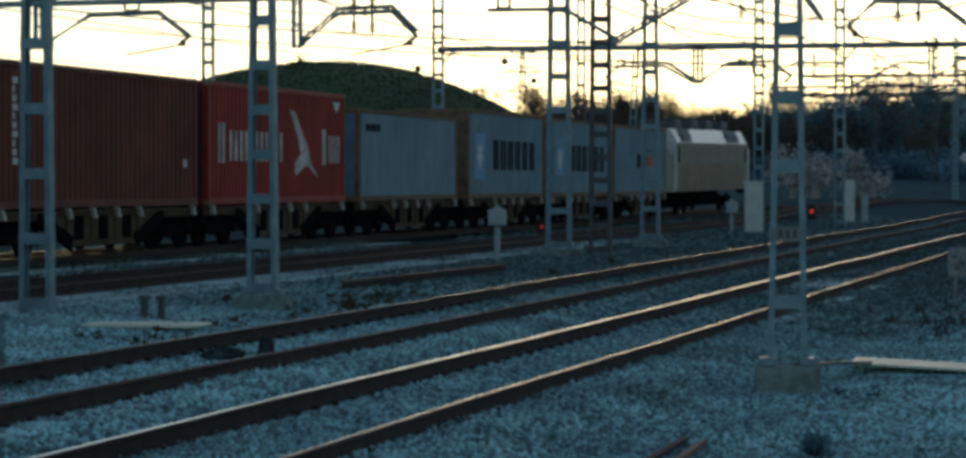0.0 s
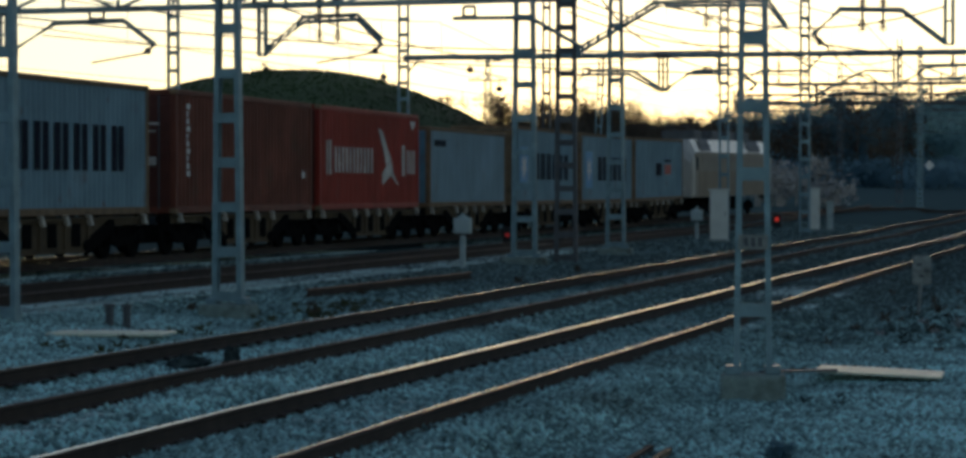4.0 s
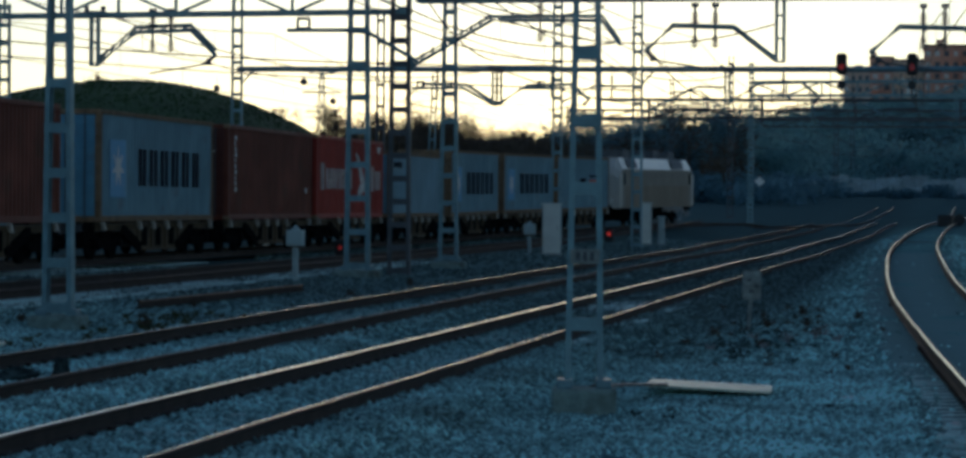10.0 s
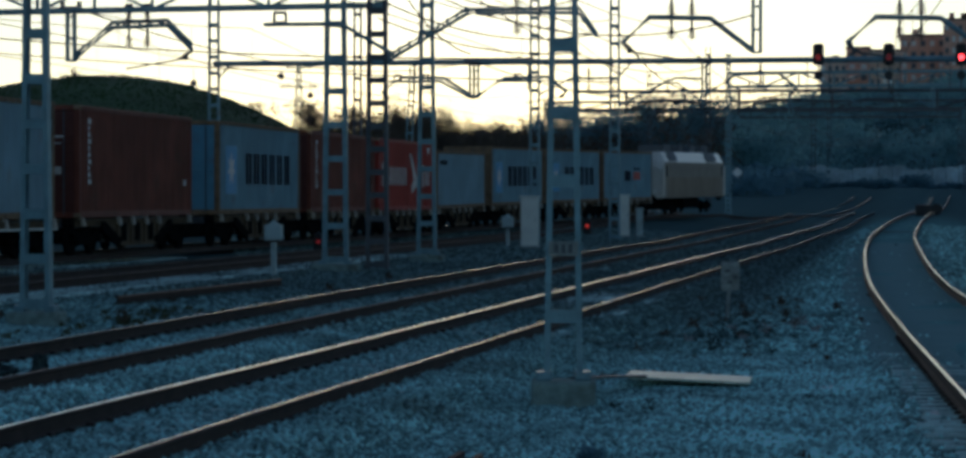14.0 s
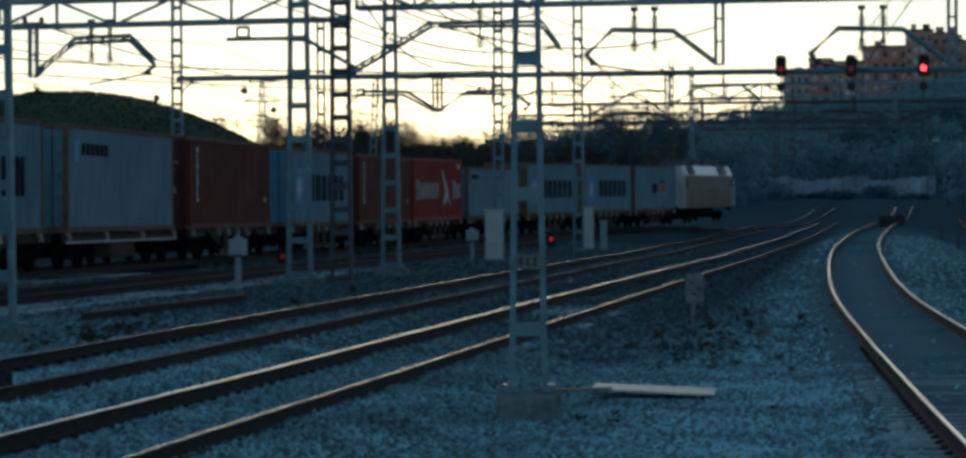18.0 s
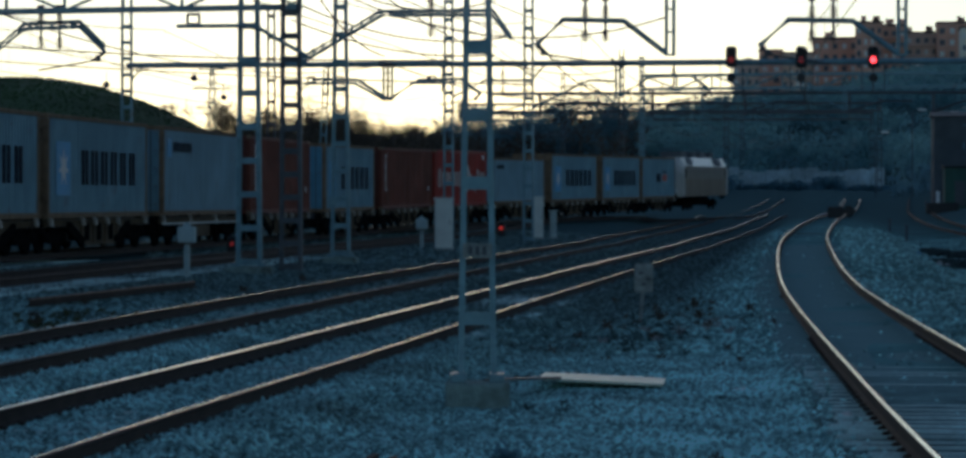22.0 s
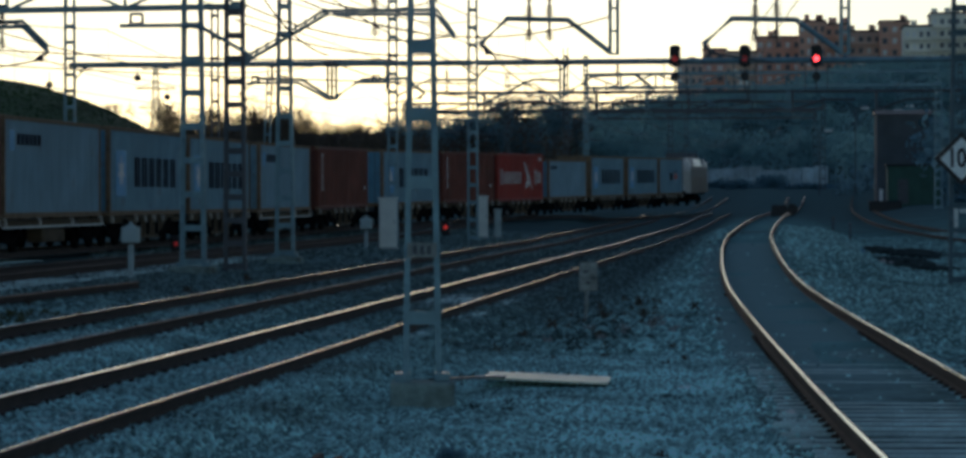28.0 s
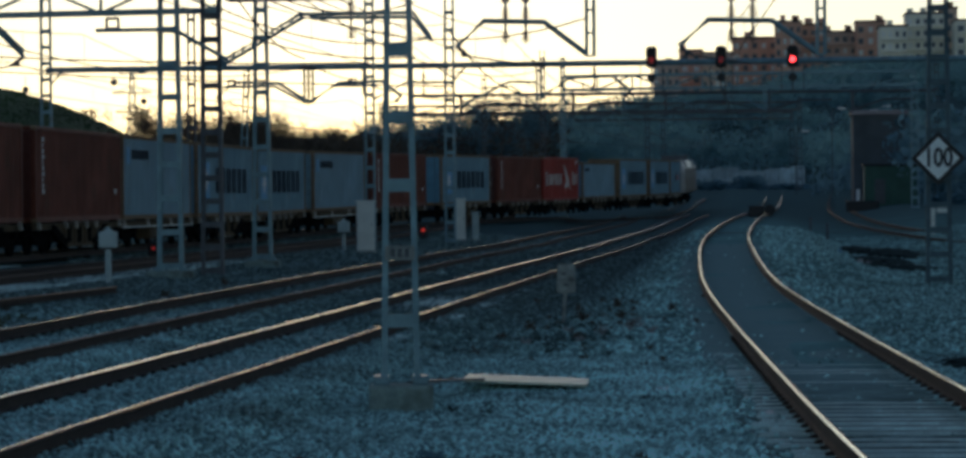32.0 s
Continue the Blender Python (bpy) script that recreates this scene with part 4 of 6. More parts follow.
loco = thing("electric_locomotive", "silver electric locomotive with dusty sides pulling the train", "locomotive")
bm = bmesh.new()
loco_body(bm)
# Colour by facing: the roof's evening highlight is put into brighter paint, sides are dimmer.
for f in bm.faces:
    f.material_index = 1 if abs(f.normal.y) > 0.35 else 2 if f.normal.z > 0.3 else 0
part("body", bm, [LOCO_SIDE, LOCO_SILVER, LOCO_ROOF_LIT], loco)
for s in (-1, 1):
    bm = bmesh.new(); box(bm, s * 1.475, 0, 1.72, 0.02, 15.8, 1.25, bevel=0.004); part("side_skirt", bm, LOCO_DUSTY, loco, "dusty tan lower side")
    bm = bmesh.new(); box(bm, s * 1.475, 0, 2.95, 0.02, 14.6, 0.36, bevel=0.004); part("side_grille", bm, LOCO_GREY, loco, "grey ventilation band")
    for y in (-8.35, 8.35):
        bm = bmesh.new(); box(bm, s * 1.45, y, 2.75, 0.05, 0.5, 0.7, bevel=0.02); part("cab_side_window", bm, GLASS_DARK, loco)
        bm = bmesh.new(); box(bm, s * 1.46, y + math.copysign(-0.75, y), 2.1, 0.04, 0.6, 1.9, bevel=0.02); part("cab_door", bm, LOCO_SILVER, loco)
for y in (-9.22, 9.22):
    bm = bmesh.new(); box(bm, 0, y, 2.66, 2.1, 0.34, 0.5, bevel=0.03); part("windscreen", bm, CAB_GLASS, loco)
    for s in (-1, 1):
        bm = bmesh.new(); disc(bm, s * 0.95, math.copysign(9.4, y), 1.5, 0.13, 0.08, "Y", 14); part("headlight", bm, PALE_CONCRETE, loco)
        bm = bmesh.new(); disc(bm, s * 0.9, math.copysign(9.65, y), 1.02, 0.12, 0.5, "Y", 12); disc(bm, s * 0.9, math.copysign(9.9, y), 1.02, 0.24, 0.05, "Y", 16); part("buffer", bm, RUBBER, loco)
for y, w in ((-5.6, 2.4), (-1.6, 2.0), (1.9, 2.6), (5.8, 2.2)):
    bm = bmesh.new(); box(bm, 0, y, 4.17, 1.7, w * 0.7, 0.5, bevel=0.05); part("roof_box", bm, DARK_STEEL, loco)
for y0, y1 in ((-7.5, -5.0), (3.6, 6.9)):
    for s in (-1, 1):
        bm = bmesh.new()
        bar(bm, (s * 1.315, y0, 3.63), (s * 1.315, y1, 3.63), 0.1, 0.1)
        vs = [bm.verts.new(v) for v in ((s * 1.46, y0, 3.36), (s * 1.46, y1 - 0.4, 3.36), (s * 1.16, y1, 3.94), (s * 1.16, y0 + 0.2, 3.94))]
        f = bm.faces.new(vs)
        made = bmesh.ops.extrude_face_region(bm, geom=[f])["geom"]
        bmesh.ops.translate(bm, verts=[g for g in made if isinstance(g, bmesh.types.BMVert)], vec=(s * 0.03, 0, 0.025))
        bmesh.ops.recalc_face_normals(bm, faces=bm.faces[:])
        part("roof_grille", bm, DARK_STEEL, loco, "dark sloping roof grille")
for y in (-6.6, 6.6):
    bm = bmesh.new()
    for s in (-1, 1):
        bar(bm, (s * 0.5, y, 4.1), (s * 0.35, y + 1.0, 4.5), 0.05), bar(bm, (s * 0.35, y + 1.0, 4.5), (s * 0.6, y - 0.3, 4.62), 0.04)
    bar(bm, (-0.8, y - 0.3, 4.63), (0.8, y - 0.3, 4.63), 0.05)
    part("pantograph", bm, DARK_STEEL, loco)
for y in (-5.3, 5.3):
    b = bogie(loco, y)
bm = bmesh.new(); box(bm, 0, 0, 0.7, 2.4, 4.6, 0.7, bevel=0.06); part("underfloor_tank", bm, RUBBER, loco)
for ob in loco.children:
    ob.matrix_basis = Matrix.Diagonal((1, 0.915, 1, 1)) @ ob.matrix_basis
moving.append((loco, 85.1, 4.7))

# ---- overhead line: masts, portals, brackets, wires ----
def mast(x, y, h, w0, w1, step, label, mat=MAST_STEEL, base=0.0, turn=0.0, lean=0.0, depth=0.2, group="lattice masts of the yard", first=0.0, tall=0.0):
    """Two channel legs joined by batten plates, on a concrete footing."""
    z = ground_z(x, y)
    m = thing("lattice_mast", label, "mast", Matrix.Translation((x, y, z)) @ Matrix.Rotation(radians(turn), 4, "Z") @ Matrix.Rotation(radians(lean), 4, "Y"), group)
    leg = max(0.055, w0 * 0.155)
    for s in (-1, 1):
        bm = bmesh.new()
        p, q = Vector((s * w0 / 2, 0, base)), Vector((s * w1 / 2, 0, h))
        channel(bm, p, q, leg, depth, s)
        part("leg", bm, mat, m)
    k = first or base + 0.12
    while k < h:
        f = k / h
        w = w0 + (w1 - w0) * f
        for s in (-1, 1):
            bm = bmesh.new()
            box(bm, 0, s * (depth / 2 + 0.006), k, w + leg * 0.1, 0.012, tall or (0.16 if depth > 0.15 else 0.1))
            part("batten_plate", bm, mat, m)
        k += step
    if base >= 0.2:
        bm = bmesh.new()
        box(bm, 0, 0, base / 2 - 0.1, w0 * 1.65, w0 * 1.4, base + 0.2, bevel=0.03)
        part("footing", bm, MOSSY, m, "weathered mossy concrete footing")
        for s in (-1, 1):
            bm = bmesh.new()
            box(bm, s * w0 / 2, 0, base + 0.05, 0.18, 0.3, 0.1, bevel=0.01)
            part("base_plate", bm, mat, m)
    return m


near_mast = mast(-4.0, 31.6, 8.6, 0.45, 0.2, 0.778, "tall galvanised lattice mast on a concrete footing beside the track", base=0.3, turn=7, depth=0.14, first=1.03, tall=0.15)
bm = bmesh.new(); box(bm, 0, -0.1, 1.81, 0.34, 0.012, 0.17, bevel=0.004); plate = part("number_plate", bm, MARKER_PAINT, near_mast, "dull grey plate with dark bars")
for i in (-1, 0, 1):
    bm = bmesh.new(); box(bm, i * 0.08, -0.109, 1.81, 0.045, 0.005, 0.1); part("plate_bar", bm, DARK_STEEL, plate)
mast(-15.8, 37.9, 8.8, 0.5, 0.34, 0.95, "galvanised lattice mast beside the rusty siding", base=0.05)
mast(-13.9, 42.7, 8.8, 0.5, 0.3, 0.72, "galvanised lattice mast on a low footing in the ballast", base=0.22)
mast(-15.35, 72.7, 8.8, 0.7, 0.52, 0.9, "wide grey lattice mast beside the siding", base=0.2)
mast(-14.35, 73.4, 9.4, 0.62, 0.5, 0.62, "dark lattice mast that carries a long bracket", DARK_STEEL, base=0.1)
mast(-15.05, 85.0, 8.9, 0.62, 0.4, 0.85, "grey lattice mast on a concrete footing", base=0.2)
mast(-13.6, 126.0, 14.0, 0.5, 0.42, 0.8, "lattice mast of the tubular portal", base=0.1, depth=0.3)
mast(-32.4, 126.0, 14.0, 0.55, 0.5, 0.75, "lattice portal mast behind the freight train", base=0.0)
mast(-16.6, 121.0, 13.5, 0.46, 0.4, 0.8, "thin lattice mast beside the white cabinets", base=0.1)
mast(-38.2, 110.0, 10.0, 0.55, 0.5, 0.75, "lattice mast standing behind the train")
mast(-28.4, 140.0, 11.4, 0.46, 0.4, 1.1, "slender lattice mast behind the train", DARK_STEEL, depth=0.2)
mast(-25.9, 140.0, 8.4, 0.42, 0.3, 0.7, "slender leaning lattice mast behind the train", depth=0.12, lean=2.5)
mast(-13.7, 205.0, 12.0, 0.42, 0.36, 0.34, "lattice mast of the far signal gantry", base=0.2, depth=0.3)
mast(12.1, 205.0, 9.4, 0.6, 0.5, 0.7, "pale lattice leg of the far gantry", base=0.1, depth=0.3)
mast(-17.2, 232.0, 13.6, 0.5, 0.45, 0.8, "distant lattice mast of the yard", DARK_STEEL, depth=0.25)
mast(-25.0, 262.0, 12.6, 0.45, 0.4, 0.8, "distant lattice mast of the yard", DARK_STEEL, depth=0.25)
mast(5.05, 75.0, 9.6, 0.72, 0.5, 0.66, "wide weathered lattice leg of the near portal", MAST_DIM, base=0.1)
mast(13.0, 126.0, 9.6, 0.5, 0.45, 0.8, "lattice leg of the tubular portal", base=0.1)
mast(-46.0, 75.0, 9.6, 0.5, 0.5, 0.8, "lattice leg of the near portal", base=0.1)
mast(18.0, 270.0, 13.0, 0.5, 0.45, 0.8, "distant portal leg beside the tracks", DARK_STEEL)
mast(-33.0, 270.0, 13.0, 0.5, 0.45, 0.8, "distant portal leg beside the tracks", DARK_STEEL)


def truss(label, y, x0, x1, z0, z1, rise, bay, mat=MAST_STEEL, thick=0.13):
    """A flat portal girder: two chords, posts and diagonals."""
    t = thing("portal_girder", label, "portal girder")
    for name, dz in (("bottom_chord", 0.0), ("top_chord", rise)):
        bm = bmesh.new()
        for k in (-0.25, 0.25):
            bar(bm, (x0, y + k, z0 + dz), (x1, y + k, z1 + dz), thick, thick)
        part(name, bm, mat, t)
    n = max(1, int(abs(x1 - x0) / bay))
    for i in range(n + 1):
        f = i / n
        x, z = x0 + (x1 - x0) * f, z0 + (z1 - z0) * f
        bm = bmesh.new()
        bar(bm, (x, y, z), (x, y, z + rise), thick * 0.6, thick * 0.6)
        part("post", bm, mat, t)
        if i < n:
            g = (i + 1) / n
            x2, z2 = x0 + (x1 - x0) * g, z0 + (z1 - z0) * g
            bm = bmesh.new()
            bar(bm, (x, y, z if i % 2 else z + rise), (x2, y, z2 + rise if i % 2 else z2), thick * 0.6, thick * 0.6)
            part("diagonal", bm, mat, t)
    return t


truss("grey lattice portal girder over all the tracks", 75.0, -46.0, -14.4, 7.1, 7.35, 0.7, 1.6)
truss("grey lattice portal girder over the main tracks", 75.0, -14.2, 5.2, 7.65, 7.74, 0.7, 1.6)
portal_tube = thing("portal_beam", "long tubular portal beam that carries signals and hangers", "portal beam")
bm = bmesh.new(); bar(bm, (-32.4, 126, 8.3), (-13.6, 126, 8.28), 0.27); part("tube", bm, MAST_STEEL, portal_tube)
bm = bmesh.new(); bar(bm, (-13.4, 126, 8.28), (13.0, 126, 8.3), 0.27); part("tube", bm, MAST_STEEL, portal_tube)
for x in (-31.6, -14.2, -12.8):
    bm = bmesh.new(); bar(bm, (x, 126, 8.25), (x + (0.9 if x > -20 and x < -13.6 else -0.6), 126, 7.6), 0.08); part("brace", bm, MAST_STEEL, portal_tube)
truss("lattice gantry girder far down the tracks", 205.0, -13.7, 12.1, 10.25, 10.35, 1.0, 2.4, thick=0.2)
far_tube = thing("portal_beam", "thin tubular beam of a distant portal", "portal beam")
bm = bmesh.new(); bar(bm, (-33, 270, 12.45), (18, 270, 12.4), 0.32); part("tube", bm, DARK_STEEL, far_tube)
for x in (-28, -17, -8, 2, 10):
    bm = bmesh.new(); bar(bm, (x, 270, 12.4), (x, 270, 10.2), 0.25, 0.25); part("hanger", bm, DARK_STEEL, far_tube)
    bm = bmesh.new(); bar(bm, (x, 270, 10.6), (x + 3, 270, 11.6), 0.22), bar(bm, (x + 3, 270, 11.6), (x + 6, 270, 11.6), 0.22); part("arm", bm, DARK_STEEL, far_tube)
for k, (yy, zz) in enumerate(((330, 12.6), (390, 13.3))):
    truss("distant lattice portal seen against the sky", yy, -0.133 * yy, 6, zz, zz, 0.9, 4.0, DARK_STEEL, 0.26)
    for x in (-0.133 * yy, -30, -12, 6):
        mast(x, yy, zz + 1.5 - ground_z(x, yy), 0.6, 0.5, 1.2, "distant portal leg against the trees", DARK_STEEL, depth=0.3)


def insulator(parent, x, y, z, n=4, r=0.14):
    bm = bmesh.new()
    for i in range(n):
        disc(bm, x, y, z + i * 0.075, r * (1.0 - 0.12 * i), 0.035, "Z", 10, r * 0.55)
    bar(bm, (x, y, z - 0.1), (x, y, z + n * 0.075 + 0.1), 0.03)
    return part("insulator", bm, CERAMIC, parent, "brown ribbed insulator")


def hanger(label, x, y, ztop, zbot, side, reach=3.65, double=False, pins=(1.75, 2.3)):
    """A drop post under a portal with a bent bracket arm to one side."""
    h = thing("catenary_bracket", label, "catenary bracket", group="catenary brackets under the portals")
    bm = bmesh.new()
    for k in (-0.1, 0.1):
        bar(bm, (x + k, y, ztop), (x + k, y, zbot), 0.09, 0.14)
    z = zbot + 0.02
    while z < ztop:
        box(bm, x, y, z, 0.2, 0.13, 0.05)
        z += 0.62
    part("drop_post", bm, MAST_STEEL, h)
    f = reach / 3.65
    pts = [(0.12, 0.08), (1.25 * f, 0.95), (2.9 * f, 1.0), (3.65 * f, 0.3)]
    for off in ((0.0, 0.16) if double else (0.0,)):
        bm = bmesh.new()
        tube(bm, [(x + side * a[0], y, zbot + a[1] + off * 0.9) for a in pts], 0.06 if double else 0.075, 8)
        part("arm", bm, MAST_STEEL, h)
    if double:
        for (ax, az), (bx, bz) in zip(pts, pts[1:]):
            m = max(2, int(math.hypot(bx - ax, bz - az) / 0.3))
            for i in range(m):
                f0, f1 = i / m, (i + 1) / m
                bm = bmesh.new()
                bar(bm, (x + side * (ax + (bx - ax) * f0), y, zbot + az + (bz - az) * f0), (x + side * (ax + (bx - ax) * f1), y, zbot + az + (bz - az) * f1 + 0.144), 0.04)
                part("arm_tie", bm, MAST_STEEL, h)
    bm = bmesh.new()
    box(bm, x, y, ztop + 0.02, 0.6, 0.35, 0.16, bevel=0.03)
    for k in (-0.24, 0.24):
        disc(bm, x + k, y, ztop + 0.16, 0.07, 0.16, "Z", 8)
    part("top_clamp", bm, DARK_STEEL, h)
    for q in pins:
        bm = bmesh.new()
        bar(bm, (x + side * q * f, y, zbot + 0.55), (x + side * q * f, y, zbot + 1.6), 0.07)
        box(bm, x + side * q * f, y, zbot + 1.55, 0.2, 0.1, 0.12)
        part("pin", bm, DARK_STEEL, h)
        insulator(h, x + side * q * f, y, zbot + 0.45)
        insulator(h, x + side * q * f, y, zbot + 1.1)
    tip = (x + side * 3.65 * f, y, zbot + 0.3)
    bm = bmesh.new()
    bar(bm, tip, (tip[0] - side * 0.35, y, zbot + 0.05), 0.09)
    bar(bm, (tip[0] - side * 0.35, y, zbot + 0.05), (tip[0] - side * 1.9, y, zbot - 0.2), 0.05)
    part("steady_arm", bm, DARK_STEEL, h)
    bm = bmesh.new()
    disc(bm, tip[0] - side * 0.2, y, zbot + 0.12, 0.1, 0.12, "X", 10)
    part("clamp", bm, DARK_STEEL, h)
    return h


hanger("double-armed catenary bracket hung over the siding", -23.4, 75.0, 7.3, 5.85, 1, 3.5, True)
far_arm = hanger("catenary bracket hung over the freight track", -31.2, 75.0, 7.3, 5.92, 1, 4.6, False, ())
bm = bmesh.new()
for a, b in (((-0.2, 0), (0.2, 0)), ((0.2, 0), (0.24, 0.3)), ((0.24, 0.3), (-0.24, 0.3)), ((-0.24, 0.3), (-0.2, 0))):
    bar(bm, (-28.35 + a[0], 75.0, 6.98 + a[1]), (-28.35 + b[0], 75.0, 6.98 + b[1]), 0.075)
part("tension_frame", bm, DARK_STEEL, far_arm, "small rectangular frame")
hanger("bent catenary bracket hung over the main track", -4.25, 75.0, 7.8, 5.95, -1)
hanger("bent catenary bracket hung over the curving track", 1.95, 75.0, 7.8, 5.9, -1, 3.8)
hanger("catenary bracket under the tubular portal", -20.2, 126.0, 8.25, 6.6, 1, 4.4, False, (2.2,))
hanger("catenary bracket under the tubular portal", -20.0, 126.0, 8.2, 6.62, -1, 4.4, False, (2.4,))
hanger("catenary bracket under the tubular portal", -9.5, 126.0, 8.25, 6.7, 1, 4.2, False, (2.2,))
hanger("catenary bracket under the distant gantry", -9.2, 205.0, 10.3, 8.6, 1, 5.0, False, (2.2,))
hanger("catenary bracket under the distant gantry", 1.2, 205.0, 10.3, 8.6, -1, 5.0, False, (2.2,))


def cantilever(label, pts, y, thick, pins, frame_at=()):
    """A bracket arm fixed to a mast: bent tube along pts (x, z)."""
    c = thing("cantilever_arm", label, "cantilever arm", group="cantilever arms on the masts")
    bm = bmesh.new()
    tube(bm, [(a[0], y, a[1]) for a in pts], thick / 2, 8)
    part("tube", bm, MAST_STEEL, c)
    for x, z in pins:
        bm = bmesh.new(); bar(bm, (x, y, z - 0.3), (x, y, z + 0.5), 0.05); part("pin", bm, DARK_STEEL, c)
        insulator(c, x, y, z - 0.55)
        insulator(c, x, y, z + 0.15)
    for x, z in frame_at:
        bm = bmesh.new()
        for a, b in (((-0.16, 0), (0.16, 0)), ((0.16, 0), (0.16, 0.26)), ((0.16, 0.26), (-0.16, 0.26)), ((-0.16, 0.26), (-0.16, 0))):
            bar(bm, (x + a[0], y, z + a[1] + 0.05), (x + b[0], y, z + b[1] + 0.05), 0.075)
        part("tension_frame", bm, DARK_STEEL, c, "small rectangular frame")
    return c


arm = cantilever("long bent bracket arm of two tied tubes from the dark mast", ((-14.1, 5.72), (-11.9, 6.98), (-11.6, 7.0), (-8.9, 6.98), (-8.4, 6.33)), 73.4, 0.1, ((-10.55, 7.02),))
bm = bmesh.new(); tube(bm, ((-14.1, 73.4, 5.85), (-11.93, 73.4, 7.1), (-8.87, 73.4, 7.1), (-8.4, 73.4, 6.42)), 0.05, 8); part("tube", bm, MAST_STEEL, arm)
for i in range(9):
    f = i / 8
    bm = bmesh.new(); bar(bm, (-14.0 + 2.1 * f, 73.4, 5.78 + 1.2 * f), (-14.0 + 2.1 * f, 73.4, 5.97 + 1.2 * f), 0.06, 0.06); part("arm_tie", bm, MAST_STEEL, arm)
cantilever("short level arm with a small frame", ((-17.25, 6.68), (-15.5, 6.68), (-15.0, 6.6), (-13.7, 5.85)), 72.4, 0.11, (), ((-16.8, 6.68),))
cantilever("level arm with two small frames", ((-24.0, 7.4), (-21.6, 7.4), (-20.3, 6.7)), 125.6, 0.13, (), ((-23.6, 7.4), (-22.3, 7.4)))
cantilever("level arm with a small frame", ((-19.8, 6.75), (-18.9, 7.4), (-16.9, 7.4)), 125.6, 0.13, (), ((-18.0, 7.4),))
cantilever("bent bracket arm on the portal mast", ((-13.4, 6.28), (-10.85, 7.5), (-9.6, 7.46)), 126.0, 0.11, ())
for x, y, z, side in ((-17.2, 232.0, 9.6, 1), (-17.2, 232.0, 10.0, -1), (-25.0, 262.0, 10.4, 1), (-25.0, 262.0, 10.4, -1)):
    cantilever("distant bent bracket arm on a yard mast", ((x + side * 0.3, z), (x + side * 2.6, z + 1.7), (x + side * 5.0, z + 1.6)), y, 0.15, ((x + side * 3.4, z + 1.7),))
cantilever("arm on the thin mast beside the cabinets", ((-16.4, 6.6), (-15.0, 7.3), (-13.2, 7.3)), 121.0, 0.11, ((-14.2, 7.3),))


def wire(label, pts_fn, y0, y1, r, n):
    """One wire that hangs along the track between its supports."""
    bm = bmesh.new()
    ys_ = [y0 + (y1 - y0) * i / n for i in range(n + 1)]
    tube(bm, [pts_fn(a) for a in ys_], r, 5)
    return bm


def catenary(label, path, y0, y1, zc=5.55, zm=6.75, spans=(31.0, 75.0, 126.0, 205.0, 270.0, 330.0)):
    """Contact wire, sagging messenger wire and droppers over one track."""
    t = thing("overhead_wire", label, "overhead wire")

    def sag(y):
        a = max([s for s in spans if s <= y], default=spans[0] - 45)
        b = min([s for s in spans if s > y], default=spans[-1] + 60)
        f = (y - a) / (b - a)
        return zm - 0.9 * 4 * f * (1 - f) * ((b - a) / 60)
    part("contact_wire", wire(label, lambda y: (path(y), y, zc + climb(y)), y0, y1, 0.012, 14), WIRE, t)
    part("messenger_wire", wire(label, lambda y: (path(y), y, sag(y) + climb(y)), y0, y1, 0.012, 44), WIRE, t)
    y = y0 + 3
    while y < min(y1, 130):
        bm = bmesh.new(); bar(bm, (path(y), y, zc + climb(y)), (path(y), y, sag(y) + climb(y)), 0.01); part("dropper", bm, WIRE, t)
        y += 6.5
    return t


